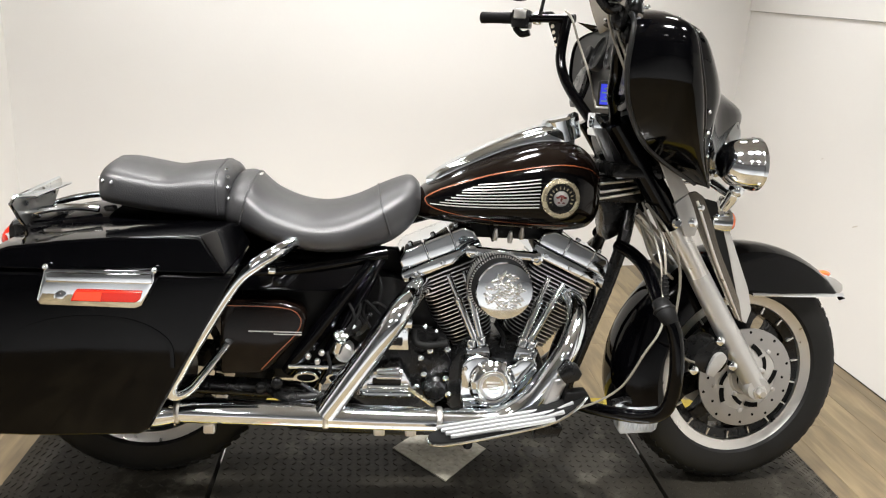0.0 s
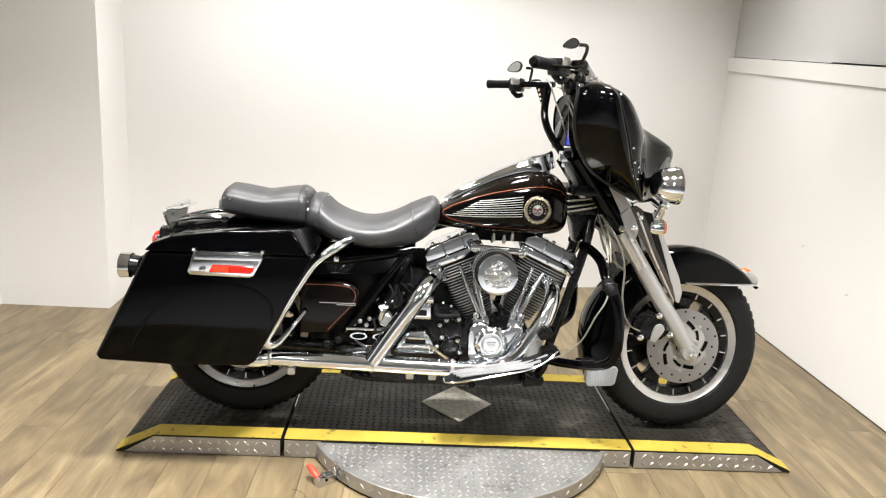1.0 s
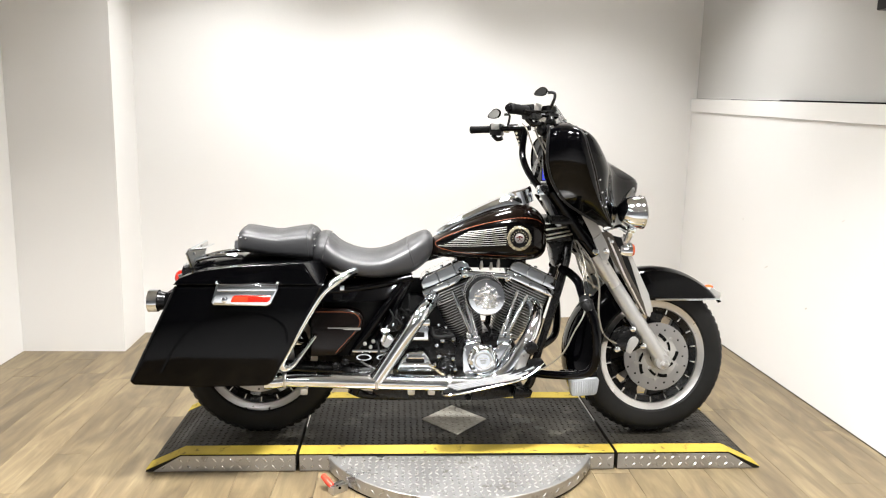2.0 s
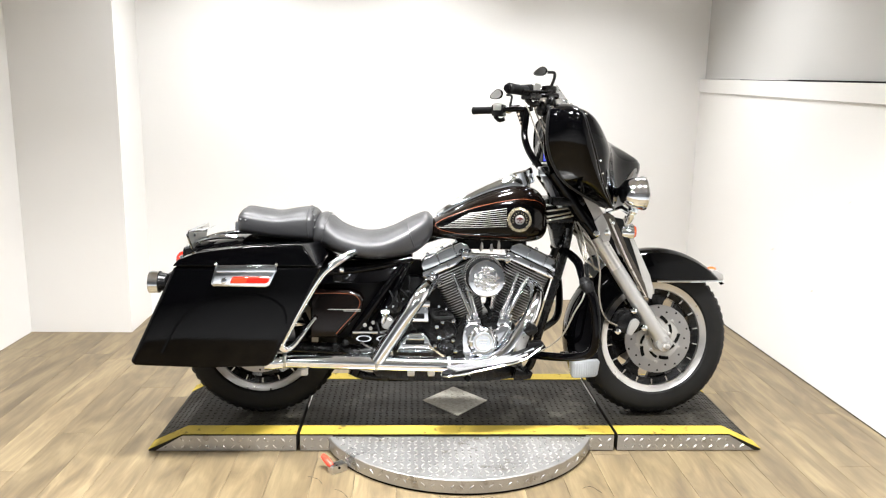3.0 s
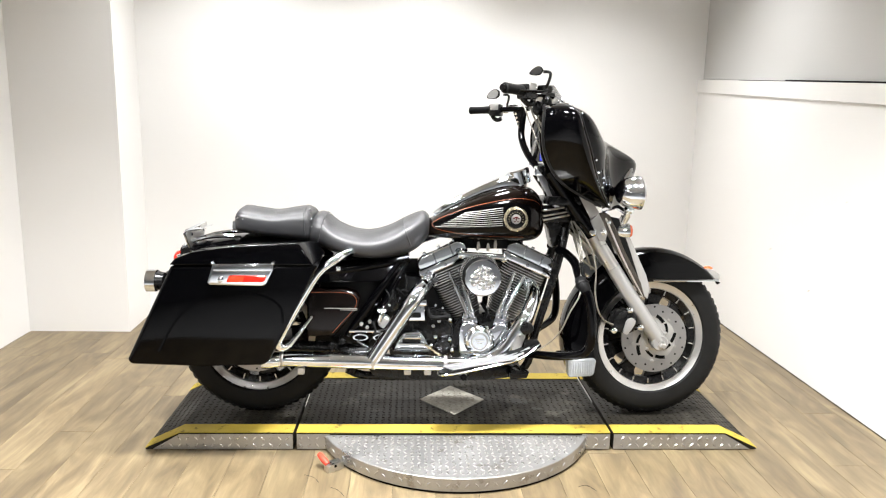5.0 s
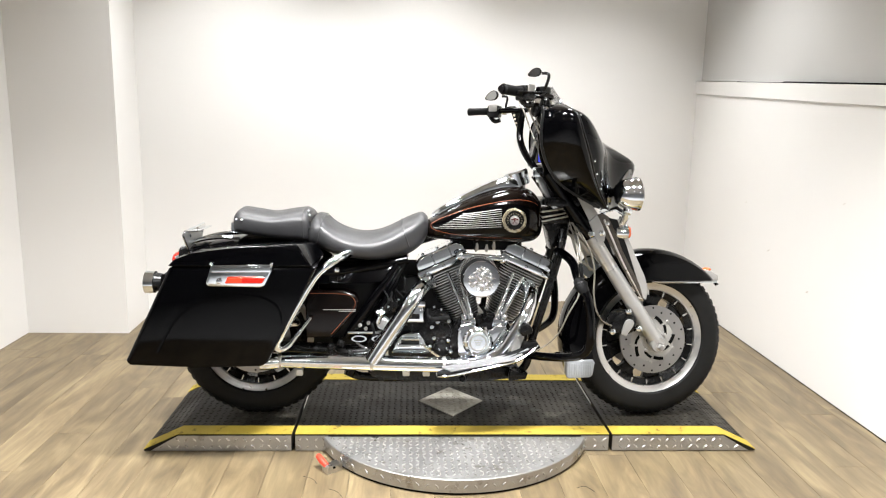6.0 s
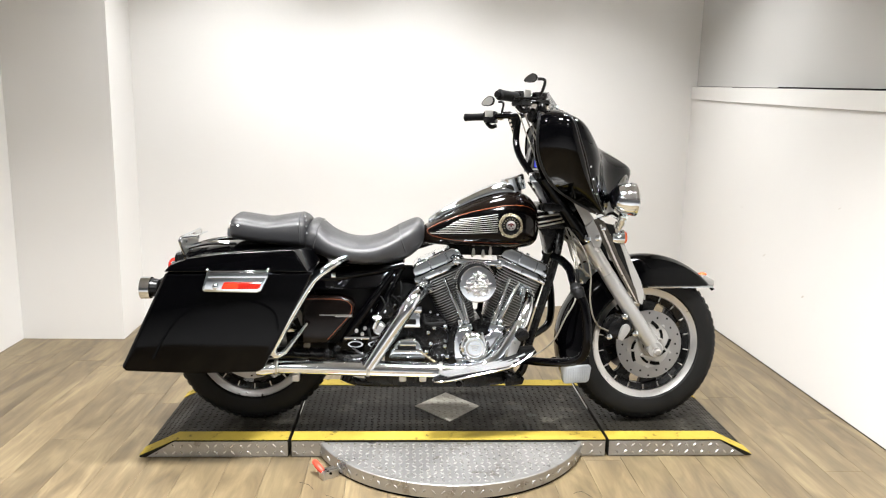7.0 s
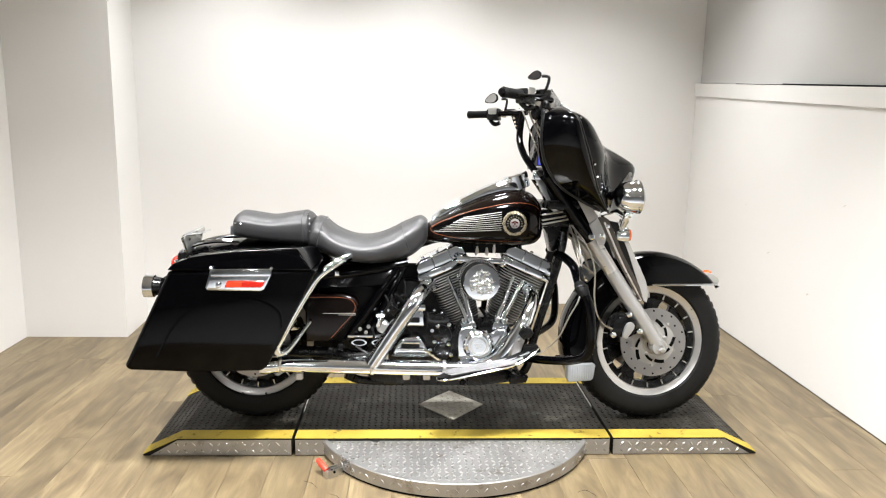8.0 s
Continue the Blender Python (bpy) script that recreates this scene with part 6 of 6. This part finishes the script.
bp("brake_line", tube([(0.455, -0.13, 0.90), (0.486, -0.20, 0.853), (0.516, -0.22, 0.786), (0.529, -0.22, 0.721), (0.529, -0.22, 0.638), (0.542, -0.22, 0.570), (0.574, -0.20, 0.522), (0.620, -0.17, 0.495)], 0.0034, segs=8), M_CABLE, None, "pale brake hose to the caliper")
bp("clutch_cable", tube([(0.450, -0.12, 0.90), (0.455, -0.25, 0.81), (0.457, -0.295, 0.735), (0.446, -0.345, 0.665), (0.412, -0.350, 0.595), (0.375, -0.335, 0.505), (0.318, -0.30, 0.440), (0.250, -0.27, 0.402)], 0.0028, segs=8), M_CABLE, None, "pale cable running down to the footboard")
bp("throttle_line", tube([(0.462, -0.12, 0.90), (0.461, -0.25, 0.84), (0.462, -0.29, 0.77), (0.465, -0.305, 0.715), (0.468, -0.325, 0.68)], 0.0028, segs=8), M_CABLE, None, "thin pale line beside the fork")
boot = bp("wire_boot", tube([(0.458, -0.295, 0.772), (0.461, -0.30, 0.740), (0.465, -0.305, 0.706)], [0.005, 0.0075, 0.006], segs=10), M_GRIP, None, "ribbed black rubber boot")
for k in range(7):
    f = k / 6
    bp("boot_ring", lathe([(0.0068, -0.002), (0.0088, 0), (0.0068, 0.002)], (0.459 + 0.006 * f, -0.296 - 0.008 * f, 0.765 - 0.054 * f), (0.1, -0.1, -1), segs=12), M_GRIP, boot)
for a, b, c3 in (((0.44, -0.05, 0.86), (0.50, -0.09, 0.80), (0.545, -0.08, 0.70)), ((0.46, -0.03, 0.87), (0.53, -0.06, 0.80), (0.60, -0.05, 0.72)), ((0.47, -0.06, 0.84), (0.49, -0.12, 0.76), (0.56, -0.10, 0.70))):
    bp("wire", tube([a, b, c3], 0.0045, segs=8), M_CABLE, None, "thin wire by the steering head")
bp("horn", lathe([(0.02, -0.02), (0.048, 0.0), (0.050, 0.02), (0.044, 0.024), (0.001, 0.018)], (0.555, -0.02, 0.70), (0.2, -1, 0.2), segs=24), M_CHROME, None, "round chrome horn")

# ---- tail ----
tl = bp("tail_lamp", ball((-1.150, 0, 0.715), 0.026, segs=16, scale=(0.8, 1.9, 1.1)), M_RED, None, "red tail lamp on the rear mudguard")
bp("lamp_base", box(-1.155, -1.10, -0.045, 0.045, 0.68, 0.735, 0.012, 2), M_CHROME, tl)
sb = bp("signal_bar", tube([(-1.165, -0.22, 0.672), (-1.150, -0.10, 0.68), (-1.150, 0.10, 0.68), (-1.165, 0.22, 0.672)], 0.010, segs=10), M_BLACKMETAL, None, "bar for the rear turn signals")
for s in (-1, 1):
    c = (-1.178, s * 0.20, 0.664)
    rs = bp("rear_turn_signal", lathe([(0.014, -0.04), (0.032, -0.030), (0.038, 0.0), (0.040, 0.012)], c, (-1, 0, 0), segs=28), M_BLACKMETAL, None, "chrome-rimmed rear turn signal")
    bp("rim", lathe([(0.036, -0.004), (0.042, -0.002), (0.043, 0.034), (0.036, 0.036)], c, (-1, 0, 0), segs=28, closed=True), M_CHROME, rs, "chrome rim")
    bp("lens", lathe([(0.037, 0.022), (0.03, 0.036), (0.001, 0.042)], c, (-1, 0, 0), segs=24), M_CLEAR, rs)
def cross_plate(outline, x0, thick):
    """A plate of the outline (y, z) across the motorcycle, leaning slightly to the rear at its near end."""
    bm = bmesh.new()
    loft([[(x0 + 0.06 * y, y, z) for y, z in outline], [(x0 + thick + 0.06 * y, y, z) for y, z in outline]], bm)
    return bm


PLATE = [(-0.165, 0.836), (-0.150, 0.846), (0.080, 0.860), (0.086, 0.852), (0.040, 0.800), (0.000, 0.770), (-0.100, 0.766), (-0.135, 0.800)]
rk = bp("rack_plate", cross_plate(PLATE, -1.070, 0.006), M_BRUSH, None, "bright bolted rear rack plate")
bp("plate_rim", tube([(-1.069 + 0.06 * y, y, z) for y, z in PLATE + PLATE[:1]], 0.0045, segs=8, steps=1), M_CHROME, rk, "chrome rim")
bp("plate_flange", prism([(-1.072, 0.842), (-1.030, 0.846), (-1.030, 0.851), (-1.072, 0.848)], -0.14, 0.078, 0.001, 1), M_CHROME, rk)
for y, z in ((-0.11, 0.826), (-0.02, 0.838), (0.03, 0.828), (-0.06, 0.79)):
    bp("plate_bolt", bolt(-1.063 + 0.06 * y, y, z, 0.007, 0.006, (1, 0, 0)), M_CHROME, rk)
bp("plate_foot", box(-1.100, -1.050, -0.11, 0.085, 0.745, 0.775, 0.006, 2), M_BLACKMETAL, rk)
for s in (-1, 1):
    bp("rack_rail", tube([(-1.105, s * 0.072, 0.765), (-1.085, s * 0.085, 0.790), (-1.02, s * 0.100, 0.812), (-0.95, s * 0.11, 0.822), (-0.90, s * 0.11, 0.820)], 0.0085, segs=10), M_CHROME, rk)
    bp("rack_foot", lathe([(0.012, -0.012), (0.016, 0), (0.012, 0.012)], (-1.10, s * 0.075, 0.768), (0, 1, 0), segs=14), M_CHROME, rk)
bp("seat_base", body([(-1.12, 0.09, 0.775, 0.72), (-1.02, 0.13, 0.795, 0.72), (-0.90, 0.15, 0.815, 0.73), (-0.72, 0.165, 0.815, 0.73), (-0.58, 0.165, 0.80, 0.72)], 4, 24, 3.5), M_PAINT, None, "glossy black mudguard top below the pillion")
bp("seat_bracket", box(-0.93, -0.90, -0.012, 0.012, 0.83, 0.865, 0.003, 1), M_CHROME, None, "chrome seat bracket")

# ---- floor planks, last ----
def plank_mesh(length, width):
    bm = box(-width / 2 + 0.0005, width / 2 - 0.0005, -length / 2 + 0.0005, length / 2 - 0.0005, -0.008, 0, 0.0005, 1)
    bmesh.ops.recalc_face_normals(bm, faces=bm.faces)
    me = bpy.data.meshes.new("plank")
    bm.to_mesh(me)
    bm.free()
    me.materials.append(M_PLANK)
    return me


PW, PL = 0.155, 1.22
rng = random.Random(4)
whole = plank_mesh(PL, PW)
cols = int((X_RIGHT + 0.1 - X_LEFT) / PW) + 1
Y_FLOOR = Y_END - 0.12
for i in range(cols):
    x = X_LEFT + (i + 0.5) * PW
    y = Y_FLOOR + 0.0
    first = rng.uniform(0.25, PL)
    while y < Y_BACK:
        long = first if y == Y_FLOOR else PL
        ob = new("plank", whole if long == PL else plank_mesh(long, PW))
        ob.location = (x, y + long / 2, 0)
        ob.parent = floor
        y += long


# faint curved scratches in the floor before the turntable
for pts in (((0.425, -0.925), (0.459, -0.912), (0.488, -0.956)), ((-0.576, -0.831), (-0.54, -0.85), (-0.517, -0.889)), ((-0.47, -0.925), (-0.44, -0.945), (-0.416, -0.987))):
    line = smooth(pts, 5)
    rows = []
    for i, (x, y) in enumerate(line):
        a, b = line[max(i - 1, 0)], line[min(i + 1, len(line) - 1)]
        d = Vector((b[0] - a[0], b[1] - a[1])).normalized() * (0.0007 + 0.0005 * math.sin(i * 1.7))
        rows.append([(x - d.y, y + d.x, 0.0003), (x + d.y, y - d.x, 0.0003), (x + d.y, y - d.x, 0.0008), (x - d.y, y + d.x, 0.0008)])
    ob = mesh_object("scratch", loft(rows), M_STAIN)
    ob.parent = floor
